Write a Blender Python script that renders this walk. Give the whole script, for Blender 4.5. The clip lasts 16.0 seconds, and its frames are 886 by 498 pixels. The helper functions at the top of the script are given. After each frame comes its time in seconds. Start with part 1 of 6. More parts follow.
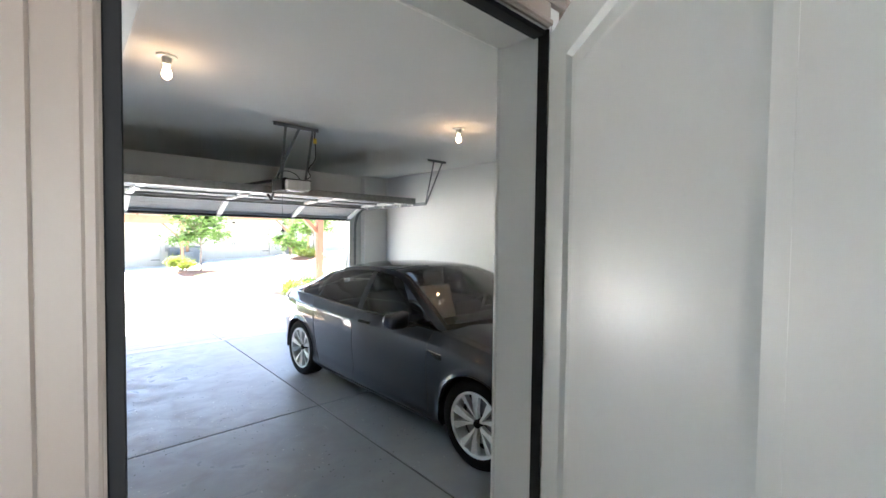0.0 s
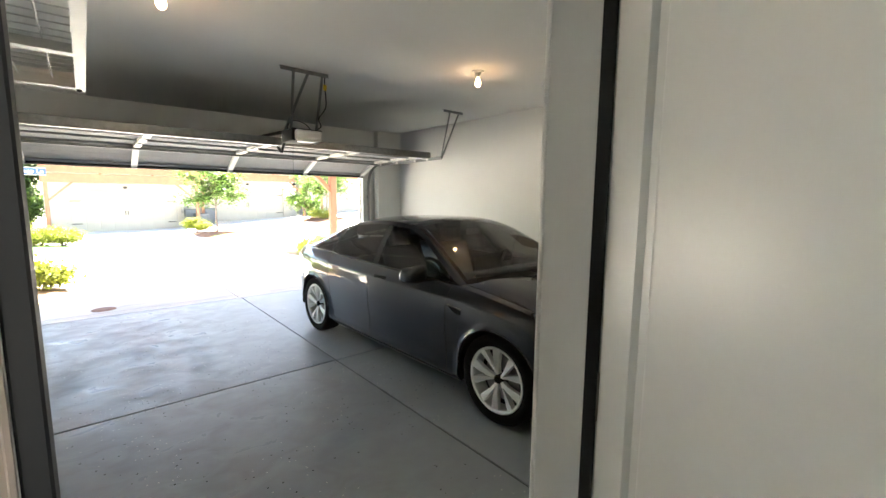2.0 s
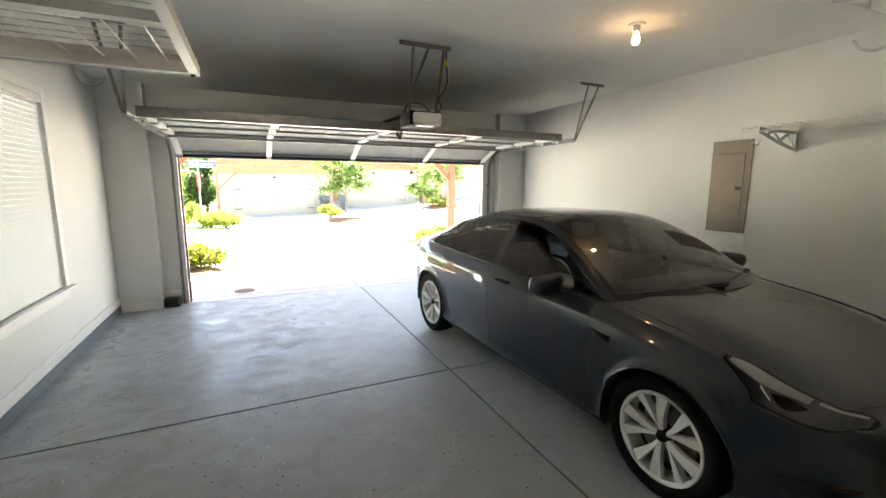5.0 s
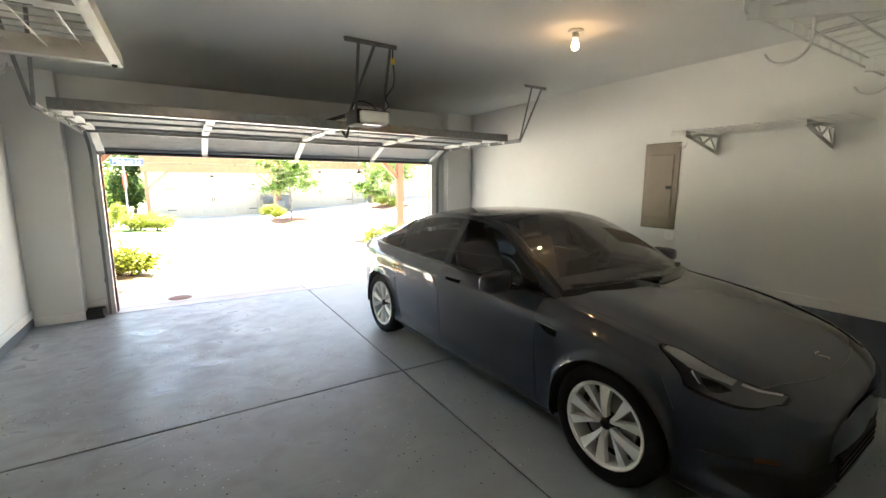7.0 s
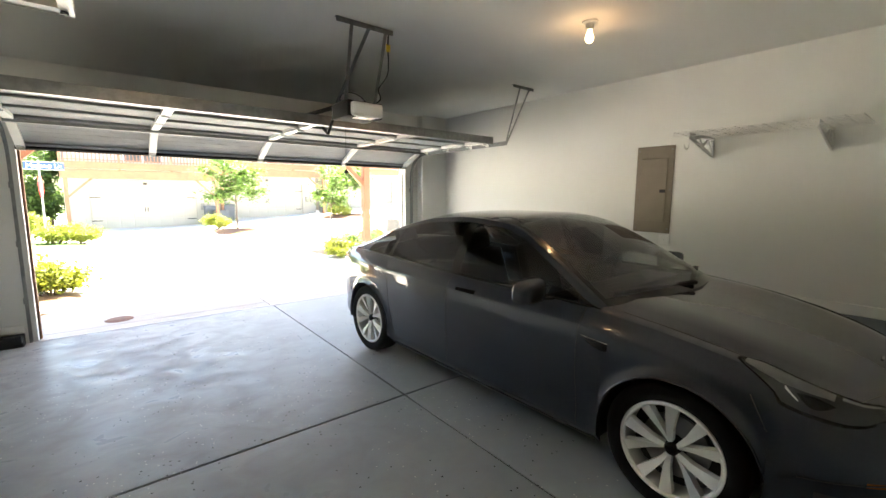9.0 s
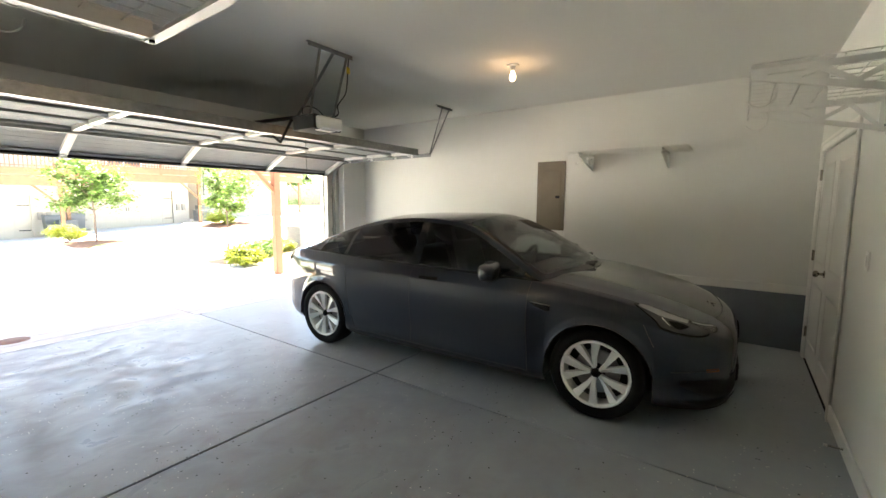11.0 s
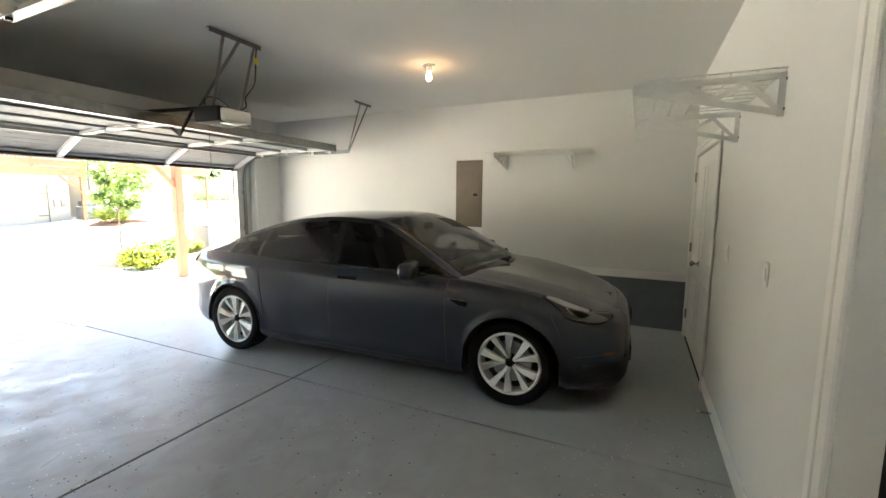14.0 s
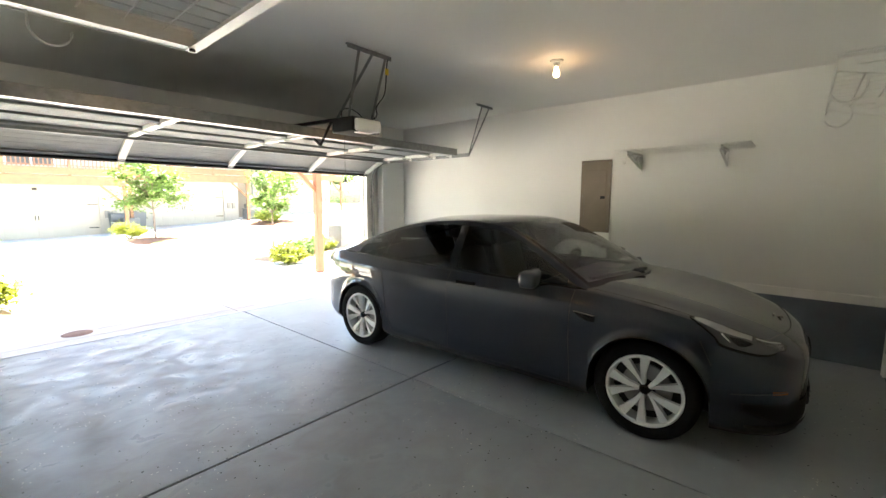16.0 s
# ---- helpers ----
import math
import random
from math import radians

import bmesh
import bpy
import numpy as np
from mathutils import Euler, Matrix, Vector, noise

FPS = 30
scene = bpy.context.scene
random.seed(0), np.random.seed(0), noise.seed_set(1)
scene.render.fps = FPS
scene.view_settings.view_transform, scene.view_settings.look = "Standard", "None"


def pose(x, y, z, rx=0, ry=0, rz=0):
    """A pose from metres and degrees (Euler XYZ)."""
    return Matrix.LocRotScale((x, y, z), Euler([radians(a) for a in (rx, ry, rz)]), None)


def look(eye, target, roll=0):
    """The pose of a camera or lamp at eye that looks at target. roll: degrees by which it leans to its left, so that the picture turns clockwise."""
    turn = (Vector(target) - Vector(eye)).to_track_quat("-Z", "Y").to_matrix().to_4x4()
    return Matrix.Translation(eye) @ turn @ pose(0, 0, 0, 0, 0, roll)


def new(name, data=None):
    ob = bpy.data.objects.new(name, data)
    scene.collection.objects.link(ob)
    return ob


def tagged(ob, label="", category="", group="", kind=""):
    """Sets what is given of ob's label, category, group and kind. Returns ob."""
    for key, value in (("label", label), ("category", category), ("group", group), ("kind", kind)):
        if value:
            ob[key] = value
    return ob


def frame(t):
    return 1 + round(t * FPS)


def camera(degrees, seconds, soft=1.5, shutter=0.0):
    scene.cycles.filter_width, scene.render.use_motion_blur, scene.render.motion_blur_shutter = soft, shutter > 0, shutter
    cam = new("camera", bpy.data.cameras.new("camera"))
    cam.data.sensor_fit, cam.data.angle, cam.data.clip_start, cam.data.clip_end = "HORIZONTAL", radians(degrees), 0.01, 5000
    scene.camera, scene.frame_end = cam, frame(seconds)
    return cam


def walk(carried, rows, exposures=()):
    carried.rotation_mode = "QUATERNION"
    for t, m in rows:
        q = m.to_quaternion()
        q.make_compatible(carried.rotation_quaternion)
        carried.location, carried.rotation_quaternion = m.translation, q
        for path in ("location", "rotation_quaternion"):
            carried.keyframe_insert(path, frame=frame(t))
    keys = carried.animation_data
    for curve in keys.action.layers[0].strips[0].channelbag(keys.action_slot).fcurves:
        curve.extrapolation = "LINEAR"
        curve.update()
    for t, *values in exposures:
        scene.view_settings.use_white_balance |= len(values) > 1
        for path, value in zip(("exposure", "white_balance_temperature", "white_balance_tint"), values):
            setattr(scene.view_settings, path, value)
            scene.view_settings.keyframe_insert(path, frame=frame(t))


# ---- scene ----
cam = camera(93.6, 16.0)
PATH = [
    (0, (-1.899, -3.935, 1.744), (-0.554, -2.456, 1.679), 0.7),
    (0.5, (-1.849, -3.866, 1.691), (-0.488, -2.402, 1.613), 0.6),
    (1, (-1.807, -3.798, 1.645), (-0.457, -2.328, 1.52), 0.5),
    (1.5, (-1.802, -3.781, 1.637), (-0.479, -2.293, 1.448), 0.5),
    (2, (-1.818, -3.775, 1.64), (-0.528, -2.266, 1.396), 0.5),
    (2.5, (-1.786, -3.739, 1.637), (-0.541, -2.2, 1.353), 0.5),
    (3, (-1.724, -3.591, 1.653), (-0.533, -2.013, 1.351), 0.5),
    (3.5, (-1.657, -3.39, 1.683), (-0.572, -1.738, 1.375), 0.4),
    (4, (-1.643, -3.237, 1.69), (-0.715, -1.493, 1.376), 0.4),
    (4.2, (-1.615, -3.206, 1.679), (-0.774, -1.419, 1.368), 0.3),
    (6.3, (-1.53, -3.232, 1.646), (-0.71, -1.434, 1.34), 0.2),
    (6.5, (-1.528, -3.229, 1.64), (-0.641, -1.462, 1.336), 0.1),
    (7, (-1.55, -3.205, 1.666), (-0.514, -1.523, 1.356), 0.2),
    (7.5, (-1.498, -3.066, 1.612), (-0.377, -1.437, 1.313), 0.2),
    (8, (-1.424, -2.926, 1.634), (-0.273, -1.317, 1.343), 0.2),
    (8.2, (-1.433, -2.865, 1.626), (-0.275, -1.259, 1.336), 0.2),
    (10.3, (-2.466, -2.449, 1.551), (-0.974, -1.135, 1.34), 0.4),
    (10.5, (-2.535, -2.514, 1.558), (-1.0, -1.249, 1.341), 0.4),
    (11, (-2.617, -2.62, 1.548), (-0.998, -1.466, 1.326), 0.3),
    (11.5, (-2.636, -2.664, 1.557), (-0.962, -1.593, 1.327), 0.3),
    (12, (-2.629, -2.683, 1.551), (-0.914, -1.682, 1.313), 0.3),
    (12.5, (-2.586, -2.735, 1.564), (-0.832, -1.804, 1.322), 0.3),
    (13, (-2.57, -2.722, 1.568), (-0.783, -1.857, 1.324), 0.4),
    (13.5, (-2.603, -2.697, 1.559), (-0.798, -1.869, 1.321), 0.4),
    (14, (-2.616, -2.675, 1.577), (-0.818, -1.833, 1.336), 0.4),
    (14.5, (-2.626, -2.673, 1.575), (-0.862, -1.761, 1.339), 0.3),
    (15, (-2.614, -2.659, 1.583), (-0.905, -1.649, 1.344), 0.3),
    (15.5, (-2.583, -2.581, 1.589), (-0.959, -1.438, 1.352), 0.3),
    (16, (-2.533, -2.561, 1.593), (-1.03, -1.263, 1.359), 0.2),
]
walk(cam, [(t, look(eye, target, roll)) for t, eye, target, roll in PATH], exposures=[(0, 4.36, 6250, 10), (1.0, 4.2, 6700, 10), (2.5, 4.24, 7400, 8), (11.0, 4.3, 7500, 8), (12.5, 4.52, 7400, 8), (14.5, 4.52, 7400, 8), (16.0, 4.32, 7400, 8)])

# ---- light and exposure ----
world = bpy.data.worlds.new("world")
scene.world = world
world.use_nodes = True
wn = world.node_tree
wn.nodes.clear()
sky = wn.nodes.new("ShaderNodeTexSky")
sky.sky_type = "NISHITA"
sky.sun_disc = False
SUN_EL, SUN_AZ = 66.0, 40.0          # azimuth clockwise from +y
sky.sun_elevation, sky.sun_rotation = radians(SUN_EL), radians(SUN_AZ)
wbg = wn.nodes.new("ShaderNodeBackground")
wbg.inputs[1].default_value = 0.095
wout = wn.nodes.new("ShaderNodeOutputWorld")
wn.links.new(sky.outputs[0], wbg.inputs[0])
wn.links.new(wbg.outputs[0], wout.inputs[0])
sun_data = bpy.data.lights.new("sun", "SUN")
sun_data.energy, sun_data.angle, sun_data.color = 5.0, radians(0.5), (1.0, 0.95, 0.87)
sun = new("sun", sun_data)
el, az = radians(SUN_EL), radians(SUN_AZ)
sun.matrix_world = look((math.sin(az) * math.cos(el) * 40, math.cos(az) * math.cos(el) * 40, math.sin(el) * 40), (0, 0, 0))

# ---- helpers for building ----
PLACE = {}


def thing(name, loc=(0, 0, 0), rz=0.0, label="", category="", group="", kind=""):
    ob = new(name)
    ob.empty_display_size = 0.1
    m = pose(*loc, 0, 0, rz)
    ob.matrix_basis = m
    PLACE[ob] = m
    return tagged(ob, label, category, group, kind)


def finish(me, smooth):
    if smooth:
        me.shade_smooth()
        me.set_sharp_from_angle(angle=radians(smooth))


def part(name, bm, material, parent=None, label="", local=False, smooth=0, recalc=True):
    """Link a bmesh as one mesh object under a thing; world coordinates unless local."""
    me = bpy.data.meshes.new(name)
    m = PLACE.get(parent, Matrix())
    if parent is not None and not local:
        bm.transform(m.inverted())
    if recalc:
        bmesh.ops.recalc_face_normals(bm, faces=bm.faces)
    bm.to_mesh(me)
    bm.free()
    finish(me, smooth)
    ob = new(name, me)
    for mt in (material if isinstance(material, (list, tuple)) else [material]):
        me.materials.append(mt)
    if parent is not None:
        ob.parent = parent
    PLACE[ob] = m if not local else PLACE.get(parent, Matrix())
    if label:
        ob["label"] = label
    return ob


def solid(name, bm, material, label="", category="", group="", kind="", smooth=0):
    return tagged(part(name, bm, material, smooth=smooth), label, category, group, kind)


def box(bm, x0, x1, y0, y1, z0, z1, bevel=0.0, segments=1, m=None):
    r = bmesh.ops.create_cube(bm, size=1.0)
    vs = r["verts"]
    for v in vs:
        v.co = Vector(((x0 + x1) / 2 + v.co.x * (x1 - x0), (y0 + y1) / 2 + v.co.y * (y1 - y0), (z0 + z1) / 2 + v.co.z * (z1 - z0)))
    if m is not None:
        for v in vs:
            v.co = m @ v.co
    if bevel:
        es = list({e for v in vs for e in v.link_edges})
        bmesh.ops.bevel(bm, geom=es, offset=bevel, segments=segments, profile=0.6, affect="EDGES")
    return bm


def boxes(*rows, bevel=0.0, segments=1):
    bm = bmesh.new()
    for r in rows:
        box(bm, *r, bevel=bevel, segments=segments)
    return bm


def rod(bm, a, b, r0, r1=None, n=8, caps=True):
    """A straight round bar from a to b."""
    a, b = Vector(a), Vector(b)
    d = b - a
    r = bmesh.ops.create_cone(bm, cap_ends=caps, segments=n, radius1=r0, radius2=r0 if r1 is None else r1, depth=d.length)
    m = Matrix.Translation((a + b) / 2) @ d.to_track_quat("Z", "Y").to_matrix().to_4x4()
    for v in r["verts"]:
        v.co = m @ v.co
    return bm


def beam(bm, a, b, w, h, up=(0, 0, 1), bevel=0.0):
    """A straight rectangular bar from a to b, w wide and h high."""
    a, b, up = Vector(a), Vector(b), Vector(up)
    d = (b - a)
    f = d.normalized()
    s = f.cross(up).normalized()
    u = s.cross(f)
    m = Matrix((s.to_4d(), f.to_4d(), u.to_4d(), (0, 0, 0, 1))).transposed()
    m = Matrix.Translation((a + b) / 2) @ Matrix((( s.x, f.x, u.x, 0), (s.y, f.y, u.y, 0), (s.z, f.z, u.z, 0), (0, 0, 0, 1)))
    return box(bm, -w / 2, w / 2, -d.length / 2, d.length / 2, -h / 2, h / 2, bevel=bevel, m=m)


def tube(bm, pts, r, n=6, closed=False):
    """A round bar bent along points."""
    pts = [Vector(p) for p in pts]
    rings = []
    up = Vector((0, 0, 1))
    k = len(pts)
    for i, p in enumerate(pts):
        q0 = pts[(i - 1) % k] if (closed or i > 0) else p
        q1 = pts[(i + 1) % k] if (closed or i < k - 1) else p
        f = (q1 - q0).normalized()
        ref = up if abs(f.dot(up)) < 0.95 else Vector((1, 0, 0))
        s = f.cross(ref).normalized()
        u = s.cross(f)
        rings.append([bm.verts.new(p + r * (math.cos(2 * math.pi * j / n) * s + math.sin(2 * math.pi * j / n) * u)) for j in range(n)])
    for i in range(k if closed else k - 1):
        a, b = rings[i], rings[(i + 1) % k]
        for j in range(n):
            bm.faces.new((a[j], a[(j + 1) % n], b[(j + 1) % n], b[j]))
    if not closed:
        bm.faces.new(rings[0][::-1])
        bm.faces.new(rings[-1])
    return bm


def arc(centre, u, v, r, a0, a1, n=8):
    c, u, v, r = Vector(centre), Vector(u), Vector(v), float(r)
    return [c + r * (math.cos(radians(a0 + (a1 - a0) * i / n)) * u + math.sin(radians(a0 + (a1 - a0) * i / n)) * v) for i in range(n + 1)]


def lathe(bm, profile, n=32, m=None):
    """Turn (radius, height) pairs round z."""
    rings = []
    for r, h in profile:
        rings.append([bm.verts.new(Vector((r * math.cos(2 * math.pi * j / n), r * math.sin(2 * math.pi * j / n), h))) for j in range(n)])
    if m is not None:
        for ring in rings:
            for v in ring:
                v.co = m @ v.co
    for a, b in zip(rings, rings[1:]):
        for j in range(n):
            bm.faces.new((a[j], a[(j + 1) % n], b[(j + 1) % n], b[j]))
    return bm


def prism(bm, outline, y0, y1, m=None):
    """Extrude an outline of (x, z) pairs from y0 to y1."""
    a = [bm.verts.new((x, y0, z)) for x, z in outline]
    b = [bm.verts.new((x, y1, z)) for x, z in outline]
    if m is not None:
        for v in a + b:
            v.co = m @ v.co
    n = len(a)
    bm.faces.new(a)
    bm.faces.new(b[::-1])
    for i in range(n):
        bm.faces.new((a[i], b[i], b[(i + 1) % n], a[(i + 1) % n]))
    return bm


# ---- materials ----
def material(name, colour, rough=0.6, metal=0.0, vary=0.1, scale=3.0, grain=60.0, bump=0.02, colour2=None, coat=0.0, spec=0.5, rough_vary=0.1, island=0.0):
    """A surface with stains at one scale and grain at another."""
    mt = bpy.data.materials.new(name)
    mt.use_nodes = True
    nt = mt.node_tree
    b = nt.nodes["Principled BSDF"]
    tc = nt.nodes.new("ShaderNodeTexCoord")
    n1 = nt.nodes.new("ShaderNodeTexNoise")
    n1.inputs["Scale"].default_value, n1.inputs["Detail"].default_value = scale, 6
    n2 = nt.nodes.new("ShaderNodeTexNoise")
    n2.inputs["Scale"].default_value, n2.inputs["Detail"].default_value = grain, 3
    for n in (n1, n2):
        nt.links.new(tc.outputs["Object"], n.inputs["Vector"])
    ramp = nt.nodes.new("ShaderNodeValToRGB")
    c2 = colour2 or tuple(c * (1 - 2 * vary) for c in colour)
    ramp.color_ramp.elements[0].position, ramp.color_ramp.elements[1].position = 0.32, 0.68
    ramp.color_ramp.elements[0].color, ramp.color_ramp.elements[1].color = (*c2, 1), (*colour, 1)
    nt.links.new(n1.outputs["Fac"], ramp.inputs["Fac"])
    mix = nt.nodes.new("ShaderNodeMix")
    mix.data_type, mix.blend_type = "RGBA", "MULTIPLY"
    mix.inputs["Factor"].default_value = 0.6
    g = nt.nodes.new("ShaderNodeMapRange")
    g.inputs["To Min"].default_value, g.inputs["To Max"].default_value = 1 - vary * 1.2, 1 + vary * 1.2
    nt.links.new(n2.outputs["Fac"], g.inputs["Value"])
    nt.links.new(ramp.outputs["Color"], mix.inputs["A"])
    nt.links.new(g.outputs["Result"], mix.inputs["B"])
    out = mix.outputs["Result"]
    if island:
        oi = nt.nodes.new("ShaderNodeNewGeometry")
        h = nt.nodes.new("ShaderNodeHueSaturation")
        r = nt.nodes.new("ShaderNodeMapRange")
        r.inputs["To Min"].default_value, r.inputs["To Max"].default_value = 1 - island, 1 + island
        nt.links.new(oi.outputs["Random Per Island"], r.inputs["Value"])
        nt.links.new(r.outputs["Result"], h.inputs["Value"])
        nt.links.new(out, h.inputs["Color"])
        out = h.outputs["Color"]
    nt.links.new(out, b.inputs["Base Color"])
    rr = nt.nodes.new("ShaderNodeMapRange")
    rr.inputs["To Min"].default_value, rr.inputs["To Max"].default_value = max(0.02, rough - rough_vary), min(1, rough + rough_vary)
    nt.links.new(n1.outputs["Fac"], rr.inputs["Value"])
    nt.links.new(rr.outputs["Result"], b.inputs["Roughness"])
    b.inputs["Metallic"].default_value = metal
    b.inputs["Coat Weight"].default_value = coat
    b.inputs["Coat Roughness"].default_value = 0.03
    b.inputs["Specular IOR Level"].default_value = spec
    if bump:
        bp = nt.nodes.new("ShaderNodeBump")
        bp.inputs["Strength"].default_value, bp.inputs["Distance"].default_value = min(1.0, bump * 8), 0.002 + bump * 0.02
        nt.links.new(n2.outputs["Fac"], bp.inputs["Height"])
        nt.links.new(bp.outputs["Normal"], b.inputs["Normal"])
    return mt


def plain(name, colour, rough=0.5, metal=0.0, spec=0.5, coat=0.0, emit=None, power=0.0, trans=0.0, ior=1.45, alpha=1.0):
    mt = bpy.data.materials.new(name)
    mt.use_nodes = True
    b = mt.node_tree.nodes["Principled BSDF"]
    b.inputs["Base Color"].default_value = (*colour, 1)
    b.inputs["Roughness"].default_value, b.inputs["Metallic"].default_value = rough, metal
    b.inputs["Specular IOR Level"].default_value, b.inputs["Coat Weight"].default_value = spec, coat
    b.inputs["Transmission Weight"].default_value, b.inputs["IOR"].default_value = trans, ior
    b.inputs["Alpha"].default_value = alpha
    if emit:
        b.inputs["Emission Color"].default_value, b.inputs["Emission Strength"].default_value = (*emit, 1), power
    return mt


def thin_glass(name, tint, gloss_rough=0.01, ior=1.5):
    """A thin pane: tinted see-through with a mirror sheen that grows at grazing angles."""
    mt = bpy.data.materials.new(name)
    mt.use_nodes = True
    nt = mt.node_tree
    nt.nodes.clear()
    tr = nt.nodes.new("ShaderNodeBsdfTransparent")
    tr.inputs[0].default_value = (*tint, 1)
    gl = nt.nodes.new("ShaderNodeBsdfGlossy")
    gl.inputs["Roughness"].default_value = gloss_rough
    fr = nt.nodes.new("ShaderNodeFresnel")
    fr.inputs[0].default_value = ior
    mx = nt.nodes.new("ShaderNodeMixShader")
    o = nt.nodes.new("ShaderNodeOutputMaterial")
    nt.links.new(fr.outputs[0], mx.inputs[0])
    nt.links.new(tr.outputs[0], mx.inputs[1])
    nt.links.new(gl.outputs[0], mx.inputs[2])
    nt.links.new(mx.outputs[0], o.inputs[0])
    return mt


def floor_paint(name):
    """Grey garage floor paint: dusty scuffs, trowel marks, scattered black and white flakes; open bay darkened against
    door light.
    """
    mt = material(name, (0.345, 0.372, 0.392), 0.34, vary=0.06, scale=1.2, grain=14, bump=0.0, colour2=(0.300, 0.326, 0.346), rough_vary=0.12, spec=0.18)
    nt = mt.node_tree
    b = nt.nodes["Principled BSDF"]
    tc = nt.nodes["Texture Coordinate"]
    src = b.inputs["Base Color"].links[0].from_socket
    # scuff film; its dark grey also offsets strong door light on the open bay
    scuff_dim = nt.nodes.new("ShaderNodeTexNoise")
    scuff_dim.inputs["Scale"].default_value, scuff_dim.inputs["Detail"].default_value, scuff_dim.inputs["Distortion"].default_value = 4.2, 12, 0.7
    mp = nt.nodes.new("ShaderNodeMapping")
    mp.inputs["Scale"].default_value = (1.0, 1.25, 1)
    nt.links.new(tc.outputs["Object"], mp.inputs[0])
    nt.links.new(mp.outputs[0], scuff_dim.inputs["Vector"])
    dr = nt.nodes.new("ShaderNodeValToRGB")
    dr.color_ramp.elements[0].position, dr.color_ramp.elements[1].position = 0.32, 0.72
    nt.links.new(scuff_dim.outputs["Fac"], dr.inputs[0])
    m1 = nt.nodes.new("ShaderNodeMix")
    m1.data_type = "RGBA"
    sc = nt.nodes.new("ShaderNodeMath")
    sc.operation = "MULTIPLY"
    sc.inputs[1].default_value = 0.60
    nt.links.new(dr.outputs[0], sc.inputs[0])
    nt.links.new(sc.outputs[0], m1.inputs["Factor"])
    nt.links.new(src, m1.inputs["A"])
    m1.inputs["B"].default_value = (0.255, 0.262, 0.268, 1)
    col = m1.outputs["Result"]
    for seed, c, size in ((0.0, (0.62, 0.62, 0.6, 1), 34.0), (7.3, (0.02, 0.02, 0.022, 1), 27.0)):
        vo = nt.nodes.new("ShaderNodeTexVoronoi")
        vo.inputs["Scale"].default_value = size
        off = nt.nodes.new("ShaderNodeMapping")
        off.inputs["Location"].default_value = (seed, seed * 0.7, 0)
        nt.links.new(tc.outputs["Object"], off.inputs[0])
        nt.links.new(off.outputs[0], vo.inputs["Vector"])
        lt = nt.nodes.new("ShaderNodeMath")
        lt.operation = "LESS_THAN"
        lt.inputs[1].default_value = 0.15
        nt.links.new(vo.outputs["Distance"], lt.inputs[0])
        wn_ = nt.nodes.new("ShaderNodeTexNoise")
        wn_.inputs["Scale"].default_value = 1.3 + seed * 0.05
        nt.links.new(off.outputs[0], wn_.inputs["Vector"])
        gt = nt.nodes.new("ShaderNodeMath")
        gt.operation = "GREATER_THAN"
        gt.inputs[1].default_value = 0.5
        nt.links.new(wn_.outputs["Fac"], gt.inputs[0])
        sep = nt.nodes.new("ShaderNodeSeparateColor")
        nt.links.new(vo.outputs["Color"], sep.inputs[0])
        pick = nt.nodes.new("ShaderNodeMath")
        pick.operation = "LESS_THAN"
        pick.inputs[1].default_value = 0.30
        nt.links.new(sep.outputs[0], pick.inputs[0])
        a = nt.nodes.new("ShaderNodeMath")
        a.operation = "MULTIPLY"
        nt.links.new(lt.outputs[0], a.inputs[0])
        nt.links.new(pick.outputs[0], a.inputs[1])
        a2 = nt.nodes.new("ShaderNodeMath")
        a2.operation = "MULTIPLY"
        nt.links.new(a.outputs[0], a2.inputs[0])
        nt.links.new(gt.outputs[0], a2.inputs[1])
        mm = nt.nodes.new("ShaderNodeMix")
        mm.data_type = "RGBA"
        nt.links.new(a2.outputs[0], mm.inputs["Factor"])
        nt.links.new(col, mm.inputs["A"])
        mm.inputs["B"].default_value = c
        col = mm.outputs["Result"]
    nt.links.new(col, b.inputs["Base Color"])
    # trowel waves
    bp = nt.nodes.new("ShaderNodeBump")
    bp.inputs["Strength"].default_value, bp.inputs["Distance"].default_value = 0.5, 0.0045
    nt.links.new(scuff_dim.outputs["Fac"], bp.inputs["Height"])
    nt.links.new(bp.outputs["Normal"], b.inputs["Normal"])
    rm = nt.nodes.new("ShaderNodeMapRange")
    rm.inputs["To Min"].default_value, rm.inputs["To Max"].default_value = 0.25, 0.58
    nt.links.new(dr.outputs[0], rm.inputs["Value"])
    # open bay: driven on, dusty, darkened against door light; the other stays evenly painted
    sx = nt.nodes.new("ShaderNodeSeparateXYZ")
    nt.links.new(tc.outputs["Object"], sx.inputs[0])
    bay = nt.nodes.new("ShaderNodeMapRange")
    bay.inputs["From Min"].default_value, bay.inputs["From Max"].default_value = 0.5, -1.2
    nt.links.new(sx.outputs["X"], bay.inputs["Value"])
    rx = nt.nodes.new("ShaderNodeMix")
    rx.inputs["A"].default_value = 0.36
    nt.links.new(bay.outputs["Result"], rx.inputs["Factor"])
    nt.links.new(rm.outputs["Result"], rx.inputs["B"])
    nt.links.new(rx.outputs["Result"], b.inputs["Roughness"])
    half = nt.nodes.new("ShaderNodeMapRange")
    half.inputs["To Min"].default_value, half.inputs["To Max"].default_value = 0.12, 0.78
    nt.links.new(bay.outputs["Result"], half.inputs["Value"])
    nt.links.new(half.outputs["Result"], bp.inputs["Strength"])
    nt.links.new(half.outputs["Result"], sc.inputs[1])
    return mt


